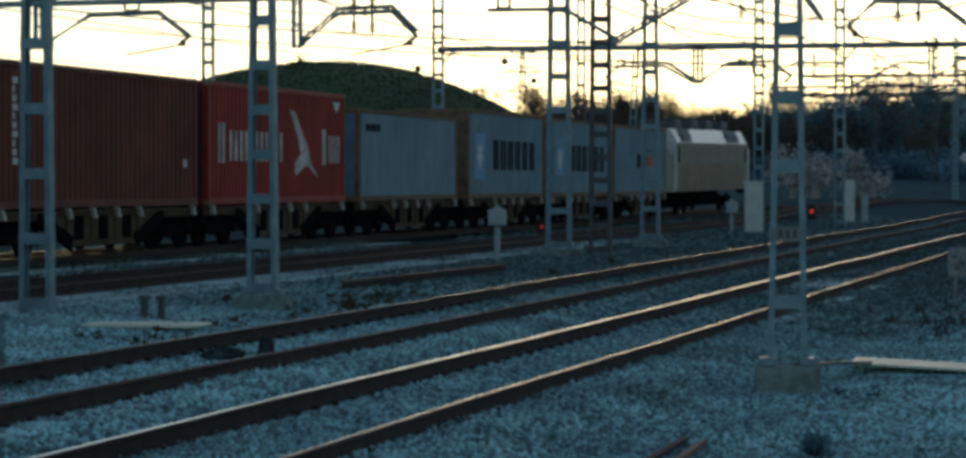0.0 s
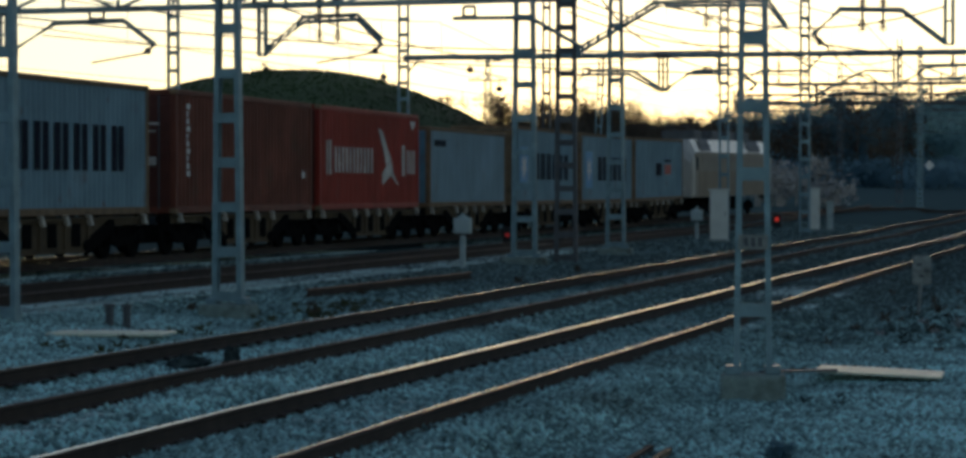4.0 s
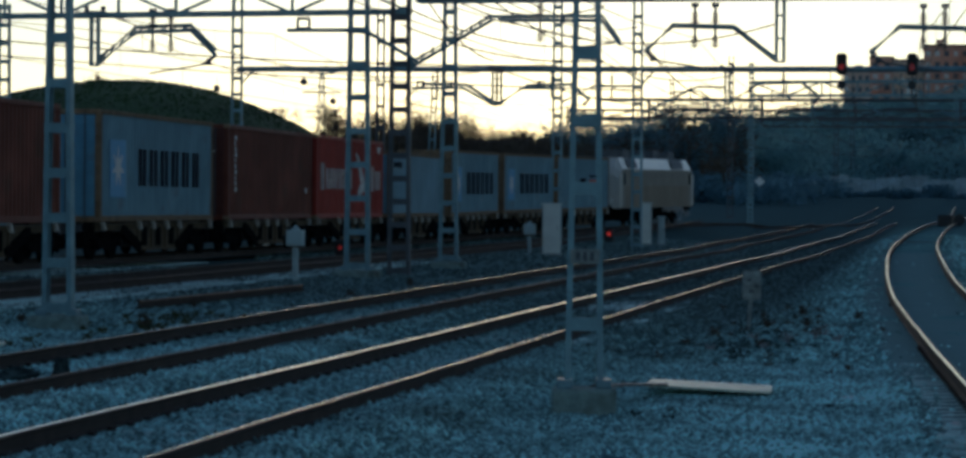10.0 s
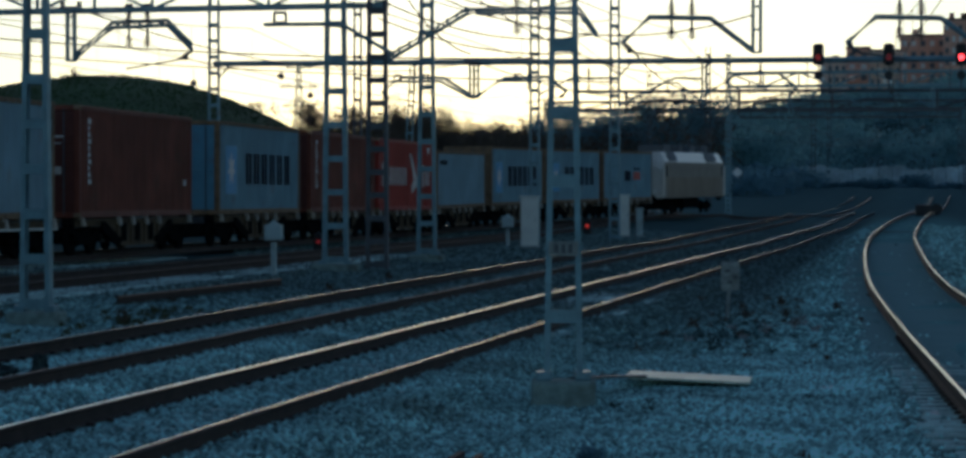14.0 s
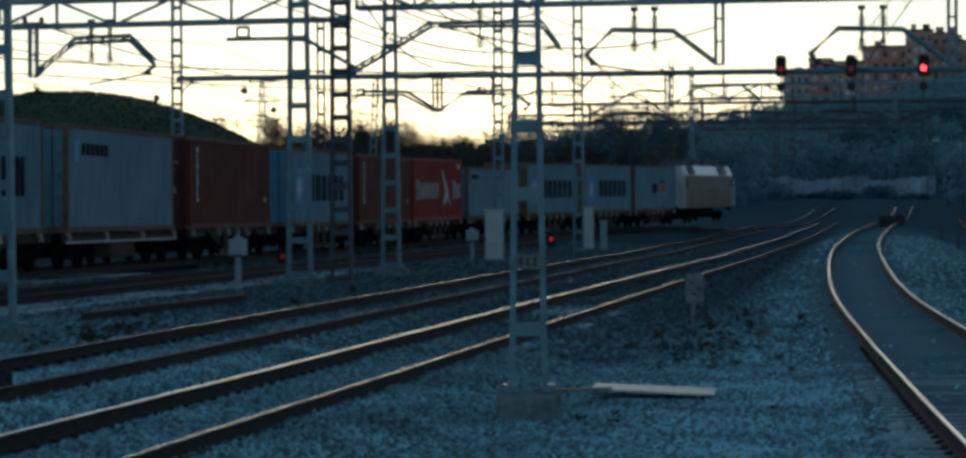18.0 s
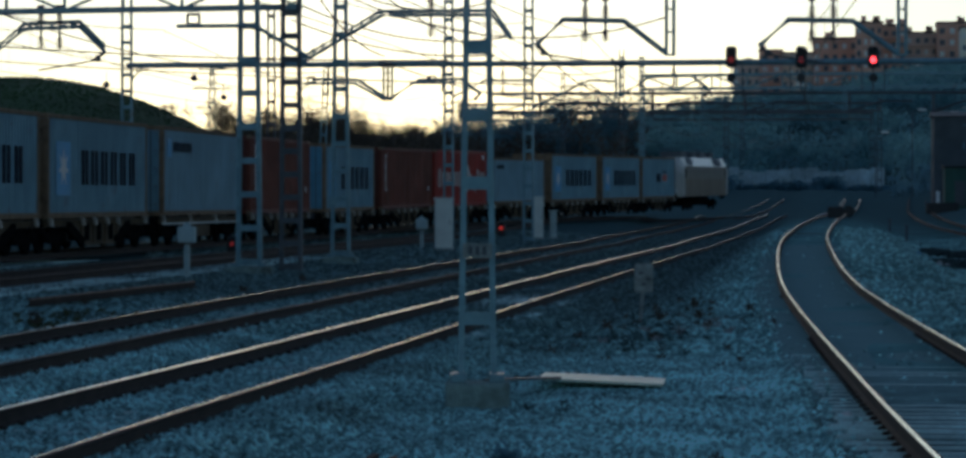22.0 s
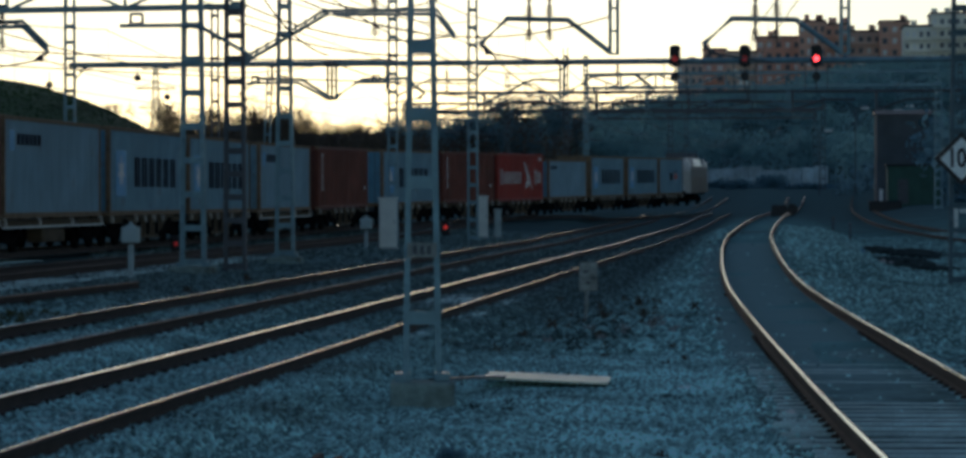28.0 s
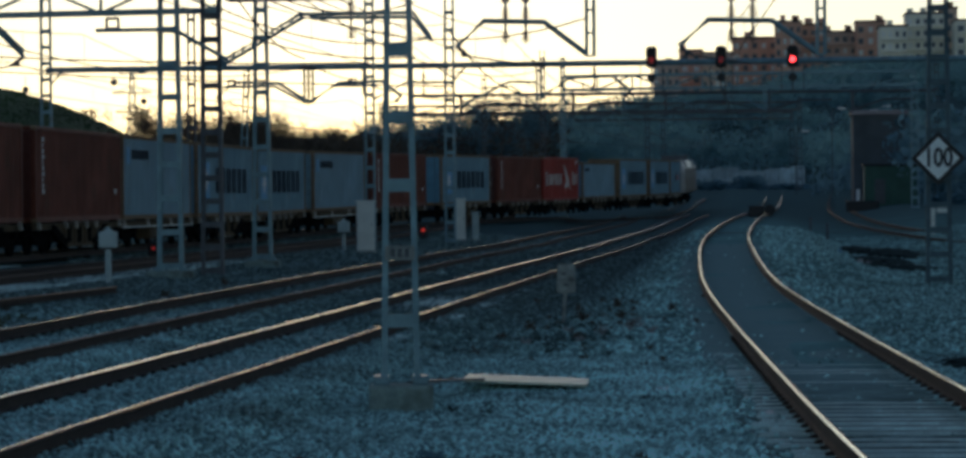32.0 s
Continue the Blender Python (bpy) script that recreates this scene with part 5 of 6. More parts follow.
catenary("thin contact and messenger wires over the main track", lambda y: -7.3 + drift(y), 20, 330)
catenary("thin contact and messenger wires over the second track", lambda y: -10.3 + drift(y), 20, 330)
catenary("thin contact and messenger wires over the curving track", right_x, 20, 330)
catenary("thin contact and messenger wires over the siding", lambda y: -18.2, 20, 205)
catenary("thin contact and messenger wires over the freight track", train_x, 20, 330, 5.6, 6.9)
for label, a, b, s in (("slack feeder cable between the masts", (-13.9, 42.7, 8.6), (-14.35, 73.4, 9.0), 0.7), ("slack feeder cable between the masts", (-14.35, 73.4, 9.2), (-13.6, 126, 10.2), 0.9),
                       ("thin line that crosses behind the train", (-46, 110, 9.5), (-16.6, 121, 8.2), 0.5), ("thin line that crosses behind the train", (-60, 150, 11.0), (-13.6, 128, 7.4), 0.4),
                       ("slack cable to the bracket arm", (-14.3, 73.4, 7.4), (-8.6, 75.0, 6.5), 0.5), ("slack cable to the bracket arm", (-14.35, 73.4, 6.9), (-9.0, 75.0, 6.0), 0.35),
                       ("thin telegraph line beyond the hill", (-150, 300, 19.0), (-20, 330, 9.0), 1.0),
                       ("thin telegraph line beyond the hill", (-150, 300, 16.0), (-20, 330, 7.5), 1.0), ("slack jumper cable at the dark mast", (-14.4, 73.2, 9.0), (-11.8, 73.4, 5.9), 0.6),
                       ("slack cable from mast to portal", (-14.35, 73.4, 8.7), (-9.0, 75.0, 7.5), 0.8), ("slack cable from mast to portal", (-14.2, 73.4, 8.2), (-4.3, 75.0, 7.0), 1.1), ("slack cable between two portals", (-12.2, 75.0, 7.7), (-9.5, 126, 8.0), 1.0), ("slack cable between two portals", (-23.4, 75.0, 7.4), (-20.2, 126, 8.3), 1.0), ("slack cable between far portals", (-20.0, 126.0, 8.3), (-13.7, 205, 10.6), 1.4), ("slack jumper cable at the dark mast", (-13.6, 126, 9.9), (-9.4, 126, 6.9), 0.9)):
    bm = bmesh.new()
    a, b = Vector(a), Vector(b)
    pts = [a.lerp(b, i / 14) - Vector((0, 0, s * 4 * (i / 14) * (1 - i / 14))) for i in range(15)]
    rr = 0.045 if a.y < 100 else 0.07
    tube(bm, pts, rr / 2, 5)
    single("slack_cable", bm, WIRE, label, "cable", group="cables strung through the yard")
for x, y, z, r in ((-29.2, 126, 7.7, 0.16), (-27.8, 126, 6.8, 0.14), (-33.9, 128, 7.5, 0.15)):
    bm = bmesh.new()
    disc(bm, x, y, z, r, 0.16, "Y", 14), bar(bm, (x, y, z), (x, y, z + 0.6), 0.03)
    for k in (-1, 1):
        disc(bm, x, y + k * 0.1, z, r * 0.7, 0.05, "Y", 14)
    single("tension_pulley", bm, DARK_STEEL, "dark round tension pulley hung on a wire", "pulley", group="tension pulleys")


# ---- signals on the tubular portal ----
def signal(x, y, z, lamp, label):
    s = thing("railway_signal", label, "signal", group="signals on the portal")
    bm = bmesh.new(); box(bm, x, y, z + 0.15, 0.5, 0.25, 0.98, bevel=0.1); part("head", bm, BLACK, s)
    for dz, m in ((0.35, BLACK), (0.02, lamp)):
        bm = bmesh.new(); disc(bm, x, y - 0.14, z + dz, 0.13, 0.05, "Y", 18); part("lamp", bm, m, s, "red lamp" if m is not BLACK else "")
        bm = bmesh.new()
        bmesh.ops.create_cone(bm, cap_ends=False, segments=18, radius1=0.17, radius2=0.17, depth=0.22, matrix=Matrix.Translation((x, y - 0.22, z + dz)) @ Matrix.Rotation(radians(90), 4, "X"))
        bmesh.ops.delete(bm, geom=[v for v in bm.verts if v.co.z < z + dz - 0.1], context="VERTS")
        part("hood", bm, BLACK, s)
    bm = bmesh.new(); disc(bm, x, y - 0.05, z - 0.78, 0.2, 0.1, "Y", 18); part("lower_head", bm, BLACK, s)
    bm = bmesh.new(); bar(bm, (x, y + 0.16, z + 0.6), (x, y + 0.16, z - 1.4), 0.07); part("stem", bm, DARK_STEEL, s)
    for k in (-0.5, 0.5):
        bm = bmesh.new(); bar(bm, (x + k, y + 0.2, z - 0.2), (x + k, y + 0.2, z - 1.4), 0.04); part("cage_bar", bm, DARK_STEEL, s)
    bm = bmesh.new(); box(bm, x, y + 0.3, z - 1.42, 1.2, 0.7, 0.05); part("platform", bm, DARK_STEEL, s)
    return s


signal(-4.36, 125.7, 8.36, RED_LAMP_DIM, "black railway signal with a weak red lamp")
signal(-1.22, 125.7, 8.34, RED_LAMP_DIM, "black railway signal with a dim red lamp")
signal(1.99, 125.7, 8.32, RED_LAMP, "black railway signal with a bright red lamp")
for x, y, z, g in ((-15.9, 135.0, 0.55, TRAIN_RED), (-20.2, 93.0, 0.4, RED_LAMP_DIM)):
    s = thing("dwarf_signal", "low black ground signal showing a red lamp", "signal", Matrix.Translation((x, y, ground_z(x, y))), group="ground signals")
    bm = bmesh.new(); box(bm, 0, 0, 0.35, 0.4, 0.3, 0.7, bevel=0.05); part("case", bm, BLACK, s)
    bm = bmesh.new(); disc(bm, 0.0, -0.17, 0.42, 0.10 if g is TRAIN_RED else 0.07, 0.05, "Y", 16); part("lamp", bm, g, s, "lit red lamp")

# ---- trackside things ----
def at(x, y, turn=0.0, dz=0.0):
    return Matrix.Translation((x, y, ground_z(x, y) + dz)) @ Matrix.Rotation(radians(turn), 4, "Z")


def post_box(x, y, h, w, label):
    t = thing("signal_box_on_post", label, "junction box", at(x, y))
    bm = bmesh.new(); box(bm, 0, 0, h / 2 - 0.1, 0.13, 0.13, h, bevel=0.01); part("post", bm, POST_GREY, t)
    bm = bmesh.new(); box(bm, 0, 0, h + w * 0.35, w, w * 0.7, w * 0.95, bevel=0.02); body = part("case", bm, POST_GREY, t)
    bm = bmesh.new(); box(bm, 0.0, -w * 0.36, h + w * 0.35, w * 0.8, 0.015, w * 0.75, bevel=0.004); part("door", bm, POST_GREY, body)
    bm = bmesh.new(); box(bm, 0, 0, h + w * 0.86, w * 0.5, w * 0.4, 0.08, bevel=0.02); part("cap", bm, POST_GREY, t)
    bm = bmesh.new(); disc(bm, 0, 0, h + w * 1.0, 0.06, 0.1, "Z", 10, 0.04); part("knob", bm, POST_GREY, t)
    return t


post_box(-15.85, 67.6, 0.92, 0.42, "pale grey junction box on a square post")
post_box(-16.0, 108.8, 0.8, 0.45, "small grey junction box on a post")


def cabinet(x, y, w, h, label, paint=CABINET):
    t = thing("signal_cabinet", label, "cabinet", at(x, y, 8))
    bm = bmesh.new(); box(bm, 0, 0, h / 2 - 0.05, w, 0.5, h + 0.1, bevel=0.02); part("body", bm, paint, t)
    bm = bmesh.new(); box(bm, 0, 0, h + 0.04, w + 0.1, 0.6, 0.08, bevel=0.02); part("roof", bm, paint, t)
    bm = bmesh.new(); box(bm, 0, -0.26, h * 0.5, w * 0.88, 0.03, h * 0.86, bevel=0.008); d = part("door", bm, paint, t)
    bm = bmesh.new(); box(bm, w * 0.34, -0.29, h * 0.55, 0.03, 0.03, 0.16, bevel=0.006); part("handle", bm, DARK_STEEL, d)
    bm = bmesh.new(); box(bm, 0, 0, 0.02, w + 0.12, 0.62, 0.16, bevel=0.02); part("plinth", bm, CONCRETE, t)
    return t


cabinet(-15.15, 109.0, 0.72, 2.0, "tall white signalling cabinet beside the tracks")
cabinet(-14.0, 134.0, 0.5, 2.0, "narrow pale signalling cabinet beside a mast")
cabinet(-13.45, 136.0, 0.32, 1.35, "slim grey relay cabinet", POST_GREY)

# concrete slabs and cable covers
bm = bmesh.new(); box(bm, 0, 0, 0.01, 1.58, 1.2, 0.03, bevel=0.005)
single("concrete_slab", bm, SLAB_TOP, "pale concrete slab lying on the ballast beside the mast", "slab", at(-2.87, 35.5, 2, 0.1) @ Matrix.Rotation(radians(2.5), 4, "Y"))
bm = bmesh.new(); bar(bm, (-3.86, 31.8, -0.03), (-3.45, 34.9, -0.2), 0.2, 0.03)
single("plank", bm, DARK_STEEL, "dark plank leaning from the mast footing to the slab", "plank")
bm = bmesh.new(); box(bm, 0, 0, 0.0, 1.65, 0.9, 0.05, bevel=0.012)
single("concrete_slab", bm, SLAB_TOP, "low pale concrete cover slab in the ballast", "slab", at(-13.62, 36.6, 5, 0.06))
for dx in (0.05, 0.32):
    bm = bmesh.new(); box(bm, 0, 0, 0.15, 0.1, 0.1, 0.34, bevel=0.01), box(bm, 0, 0, 0.33, 0.13, 0.13, 0.04)
    single("short_stake", bm, DARK_STEEL, "short dark stake beside the cover slab", "stake", at(-14.45 + dx, 38.6), group="short stakes")

# stray rail beside the siding, and bits between the rails
bm = bmesh.new()
bar(bm, (-14.6, 49.6, 0.21), (-13.95, 60.2, 0.23), 0.06, 0.035)
# Lighter rust on the head: the highlight along the top is put into its colour.
for f in bm.faces:
    f.material_index = 1
bar(bm, (-14.6, 49.6, 0.15), (-13.95, 60.2, 0.17), 0.02, 0.1)
bar(bm, (-14.6, 49.6, 0.09), (-13.95, 60.2, 0.11), 0.11, 0.03)
single("spare_rail", bm, [RAIL_RUST, RUSTY_RAIL], "rusty spare rail lying along the ballast", "rail")


def lump(label, x, y, w, l, h, mat, seed, name="spoil_lump"):
    """A low uneven heap."""
    bm = bmesh.new()
    bmesh.ops.create_icosphere(bm, subdivisions=4, radius=1.0)
    for v in bm.verts:
        k = 1 + 0.35 * noise.noise(v.co * 1.7 + Vector((seed, 0, 0))) + 0.25 * noise.noise(v.co * 5 + Vector((seed, 3, 0))) + 0.22 * noise.noise(v.co * 13 + Vector((seed, 7, 0)))
        v.co = Vector((v.co.x * w * k, v.co.y * l * k, v.co.z * h * k))
    return single(name, bm, mat, label, "debris", at(x, y))


lump("dark oily rag heap between the rails", -10.5, 30.7, 0.24, 0.5, 0.12, SPOIL, 1)
lump("dark oily scrap lying between the rails", -10.15, 31.3, 0.1, 0.14, 0.22, SPOIL, 2)
lump("dark scrap lying beside the rail", -9.75, 33.7, 0.17, 0.35, 0.12, SPOIL, 3)
lump("black heap of spoil beside the curving track", 4.6, 104.0, 1.3, 8.0, 0.16, SPOIL, 5)
lump("black heap of spoil beside the curving track", 4.6, 126.0, 1.0, 7.0, 0.14, SPOIL, 6)
lump("black heap of spoil beside the curving track", 6.2, 119.0, 1.2, 9.0, 0.14, SPOIL, 11)
lump("pale pinkish lump of rubble by the black spoil", 3.9, 99.0, 0.12, 0.14, 0.14, BLOSSOM, 12)
lump("pale pinkish lump of rubble by the black spoil", 4.15, 98.6, 0.13, 0.12, 0.12, BLOSSOM, 13)
lump("small blue scrap lying by the black spoil", 3.6, 112.5, 0.12, 0.2, 0.12, BLUE_DOOR, 14)
lump("black heap of spoil beside the curving track", 5.5, 94.0, 0.8, 3.0, 0.12, SPOIL, 7)
lump("dark patch of spoil beside the track", 3.3, 40.0, 0.7, 1.2, 0.1, SPOIL, 8)
for (xa, ya), (xb, yb), mat, words in (((-4.08, 22.0), (-4.14, 25.25), RAIL_RUST, "dark rusty strip dropped on the ballast"), ((-3.83, 22.0), (-3.93, 25.0), RUSTY_EDGE, "tan rusty strip dropped on the ballast")):
    bm = bmesh.new()
    bar(bm, (xa, ya, ground_z(xa, ya) + 0.04), (xb, yb, ground_z(xb, yb) + 0.05), 0.06, 0.05)
    single("scrap_strip", bm, mat, words, "scrap", group="scrap strips")


def tuft(x, y, h, n, seed, label, mat=None):
    """A dry weed: thin stems with small leaves."""
    rs = random.Random(seed)
    bm = bmesh.new()
    for i in range(n):
        a, r = rs.uniform(0, 6.28), rs.uniform(0.1, 0.6) * h
        p = Vector((rs.uniform(-0.1, 0.1) * h, rs.uniform(-0.1, 0.1) * h, -0.05))
        q = p + Vector((math.cos(a) * r, math.sin(a) * r, h * rs.uniform(0.5, 1.0)))
        w = Vector((-math.sin(a), math.cos(a), 0)) * 0.012 * (1 + h)
        bm.faces.new([bm.verts.new(v) for v in (p - w, p + w, q)])
        for k in (0.5, 0.75, 0.95):
            c = p.lerp(q, k)
            d = Vector((rs.uniform(-1, 1), rs.uniform(-1, 1), rs.uniform(-0.4, 0.8))).normalized() * 0.06 * (1 + h)
            bm.faces.new([bm.verts.new(v) for v in (c, c + d + w * 1.5, c + d * 1.6, c + d - w * 1.5)])
    return single("weed_tuft", bm, mat or LEAF, label, "weed", at(x, y), group="weeds in the ballast")


tuft(-2.85, 24.3, 0.3, 60, 1, "dark dry weed tuft growing in the ballast")
for i, (x, y, h) in enumerate(((-3.3, 54.6, 0.45), (-2.6, 56.2, 0.35), (-2.2, 52.0, 0.3), (-4.0, 50.4, 0.3), (-3.0, 48.0, 0.25), (-14.2, 52.0, 0.3), (-13.6, 46.5, 0.25), (-14.9, 43.8, 0.25), (-12.9, 44.2, 0.3), (-1.6, 58.0, 0.35), (-2.9, 61.0, 0.4), (-1.0, 25.4, 0.12), (-12.8, 60.0, 0.3), (-13.0, 68.0, 0.35))):
    tuft(x, y, h * 0.6, 26, 20 + i, "low dry weed tuft in the ballast", TWIG)
for i in range(40):
    rs = random.Random(900 + i)
    y = rs.uniform(40, 64)
    x = -2.9 + rs.gauss(0, 0.8)
    tuft(x, y, rs.uniform(0.06, 0.14), 9, 300 + i, "small dry weed tuft in the ballast", TWIG)

for i in range(70):
    rs = random.Random(1900 + i)
    x, y = (-3.1 + rs.gauss(0, 0.75), rs.uniform(43, 57)) if i < 64 else (-2.6 + rs.gauss(0, 0.7), rs.uniform(30.5, 34))
    tuft(x, y, rs.uniform(0.05, 0.12), 9, 700 + i, "flat dead weed in the ballast", DEAD_WEED)

for i, (x, y, h) in enumerate(((-3.3, 50.2, 0.16), (-2.6, 49.0, 0.2), (-2.2, 50.6, 0.24), (-2.05, 51.8, 0.26), (-2.9, 47.2, 0.14), (-1.75, 49.8, 0.18), (-3.7, 46.0, 0.14))):
    tuft(x, y, h, 12, 1200 + i, "pale dry stalks standing in the ballast", BLOSSOM)
lump("crumpled pale scrap lying on the ballast", -1.07, 35.0, 0.11, 0.09, 0.04, SIGN_WHITE, 31, "pale_scrap")
lump("small pale scrap lying on the ballast", -0.92, 34.8, 0.05, 0.05, 0.03, SIGN_WHITE, 32, "pale_scrap")
lump("small pale scrap beside the curving rail", 0.2, 29.9, 0.05, 0.05, 0.05, PALE_CONCRETE, 33, "pale_scrap")

for i in range(70):
    rs = random.Random(2900 + i)
    y = rs.uniform(33, 49)
    x = -13.0 + 0.35 * rs.gauss(0, 1) - 0.02 * (y - 40)
    tuft(x, y, rs.uniform(0.05, 0.13), 12, 3300 + i, "low brown-green grass beside the track", DRY_GRASS)

# small marker sign on a leaning post
m = thing("marker_sign", "weathered grey marker plate on a leaning post", "sign", at(-3.6, 53.4, 4))
bm = bmesh.new(); bar(bm, (0, 0, -0.1), (0.05, 0, 0.62), 0.07); part("post", bm, MARKER_PAINT, m)
bm = bmesh.new(); box(bm, 0.07, -0.05, 0.88, 0.36, 0.04, 0.56, bevel=0.03); p = part("plate", bm, MARKER_PAINT, m, "dirty brown plate")
for dx, dz in ((-0.05, 0.98), (0.1, 0.86), (0.0, 0.76)):
    bm = bmesh.new(); box(bm, 0.07 + dx, -0.075, dz, 0.1, 0.012, 0.05); part("plate_mark", bm, DARK_STEEL, p)

# point machine between the rails
bm = bmesh.new(); box(bm, 0, 0, 0.4, 1.1, 0.9, 0.85, bevel=0.08), disc(bm, 0.95, 0.3, 0.5, 0.4, 0.3, "Y", 16), box(bm, 0.5, 0.2, 0.2, 1.2, 0.5, 0.3, bevel=0.05)
single("point_machine", bm, BLACK, "black point machine lying beside the far rails", "point machine", at(0.5, 199, 0))

# speed sign, clamped to the wide portal leg
s = thing("speed_sign", "white diamond speed sign with black border reading 100", "sign", Matrix.Translation((5.02, 74.7, 1.97 + 75 * math.tan(radians(0.86)))))
for name, r, dy, mat in (("border", 0.725, 0.0, BLACK), ("face", 0.565, -0.03, SIGN_WHITE)):
    bm = bmesh.new()
    vs = [bm.verts.new((math.sin(a) * r, dy - 0.02, math.cos(a) * r)) for a in (0, math.pi / 2, math.pi, 3 * math.pi / 2)]
    f = bm.faces.new(vs)
    made = bmesh.ops.extrude_face_region(bm, geom=[f])["geom"]
    bmesh.ops.translate(bm, verts=[g for g in made if isinstance(g, bmesh.types.BMVert)], vec=(0, 0.04, 0))
    bmesh.ops.recalc_face_normals(bm, faces=bm.faces[:])
    part(name, bm, mat, s)
txt = bpy.data.curves.new("numerals", "FONT")
txt.body, txt.size, txt.align_x, txt.align_y, txt.extrude = "100", 0.69, "CENTER", "CENTER", 0.004
txt.offset = 0.018
t_ob = new("numerals_source", txt)
bpy.context.view_layer.update()
me = bpy.data.meshes.new_from_object(t_ob.evaluated_get(bpy.context.evaluated_depsgraph_get()))
bpy.data.objects.remove(t_ob)
me.materials.append(BLACK)
o = new("numerals", me)
o.parent = s
o.matrix_basis = Matrix.Translation((0, -0.06, 0)) @ Matrix.Rotation(radians(90), 4, "X") @ Matrix.Diagonal((0.74, 1.0, 1, 1))
for z in (-0.25, 0.25):
    bm = bmesh.new(); bar(bm, (-0.36, 0.13, z), (0.36, 0.13, z), 0.05, 0.05), bar(bm, (0, 0.02, z), (0, 0.15, z), 0.06, 0.06); part("clamp_bar", bm, DARK_STEEL, s)
pp = thing("marker_post", "short pale post with a small side plate", "post", at(9.13, 140.0), group="marker posts")
bm = bmesh.new(); bar(bm, (0, 0, -0.1), (0, 0, 1.55), 0.2, 0.12); part("post", bm, CABINET, pp)
bm = bmesh.new(); box(bm, 0.45, 0.0, 1.2, 0.5, 0.04, 0.22, bevel=0.03), bar(bm, (0, 0, 1.2), (0.3, 0, 1.2), 0.05); part("side_plate", bm, CABINET, pp)
sd = thing("diamond_sign", "small pale diamond sign on a far mast", "sign", Matrix.Translation((-12.99, 204.5, 3.93)))
bm = bmesh.new()
vs = [bm.verts.new((math.sin(a) * 0.38, 0, math.cos(a) * 0.38)) for a in (0, math.pi / 2, math.pi, 3 * math.pi / 2)]
made = bmesh.ops.extrude_face_region(bm, geom=[bm.faces.new(vs)])["geom"]
bmesh.ops.translate(bm, verts=[g for g in made if isinstance(g, bmesh.types.BMVert)], vec=(0, 0.05, 0))
bmesh.ops.recalc_face_normals(bm, faces=bm.faces[:])
part("face", bm, PALE_CONCRETE, sd)
bm = bmesh.new(); bar(bm, (-0.35, 0.1, 0), (0.05, 0.1, 0), 0.06); part("bracket", bm, DARK_STEEL, sd)
for x, y, h in ((3.42, 157.0, 0.75), (3.9, 140.5, 0.85)):
    bm = bmesh.new(); box(bm, 0, 0, h / 2 - 0.05, 0.12, 0.12, h, bevel=0.01), box(bm, 0, 0, h - 0.02, 0.2, 0.16, 0.1, bevel=0.01)
    single("marker_post", bm, DARK_STEEL, "short dark marker post in the ballast", "post", at(x, y), group="marker posts")
h = thing("equipment_hut", "dark green sheet metal equipment hut", "hut", at(12.0, 240.0))
bm = bmesh.new(); box(bm, 0, 0, 1.6, 4.4, 3.0, 3.6, bevel=0.05); part("wall", bm, GREEN_HUT, h)
bm = bmesh.new(); box(bm, 0, 0, 3.45, 4.7, 3.3, 0.2, bevel=0.05); part("roof", bm, BLACK, h)
bm = bmesh.new(); box(bm, -0.9, -1.52, 1.2, 0.9, 0.06, 2.1, bevel=0.01); part("door", bm, DARK_STEEL, h)
bm = bmesh.new(); box(bm, 0, 0, 0.4, 2.7, 0.8, 0.9, bevel=0.1)
single("buffer_stop", bm, BLACK, "long black buffer block at the end of a siding", "buffer stop", at(9.35, 232.0))
bm = bmesh.new(); prism(bm, ((-0.2, 0), (0.2, 0), (0.05, 1.5), (-0.05, 1.5)), -0.15, 0.15)
single("pale_marker", bm, PALE_CONCRETE, "pale wedge marker standing behind the buffer block", "marker", at(9.15, 236.0, 0, 0.3))

sh = thing("shed", "tall dark sheet-clad shed behind the green hut", "shed", at(12.4, 268.0))
bm = bmesh.new(); box(bm, 0, 0, 3.9, 5.1, 6.0, 8.4); part("wall", bm, SHED_WALL, sh)
bm = bmesh.new(); prism(bm, ((-3.3, 8.1), (3.3, 8.1), (0, 8.6)), -2.75, 2.75); part("roof", bm, BLACK, sh)
for x in (-1.6, 0.0, 1.6):
    bm = bmesh.new(); box(bm, x, -3.02, 4.2, 0.12, 0.06, 7.6); part("wall_rib", bm, SHED_WALL, sh)
for x, y, h in ((8.9, 300.0, 9.4), (12.6, 305.0, 8.6), (13.9, 305.0, 9.0), (5.2, 310.0, 7.2)):
    lp = thing("street_lamp", "thin street lamp with a pale head below the wood", "street lamp", at(x, y), group="street lamps on the slope")
    bm = bmesh.new(); tube(bm, ((0, 0, -0.2), (0, 0, h - 0.5), (0.15, 0, h - 0.1), (0.9, 0, h)), 0.06, 6); part("pole", bm, DARK_STEEL, lp)
    bm = bmesh.new(); box(bm, 1.05, 0, h - 0.02, 0.9, 0.34, 0.22, bevel=0.06); part("lamp_head", bm, PALE_CONCRETE, lp, "pale lamp head")

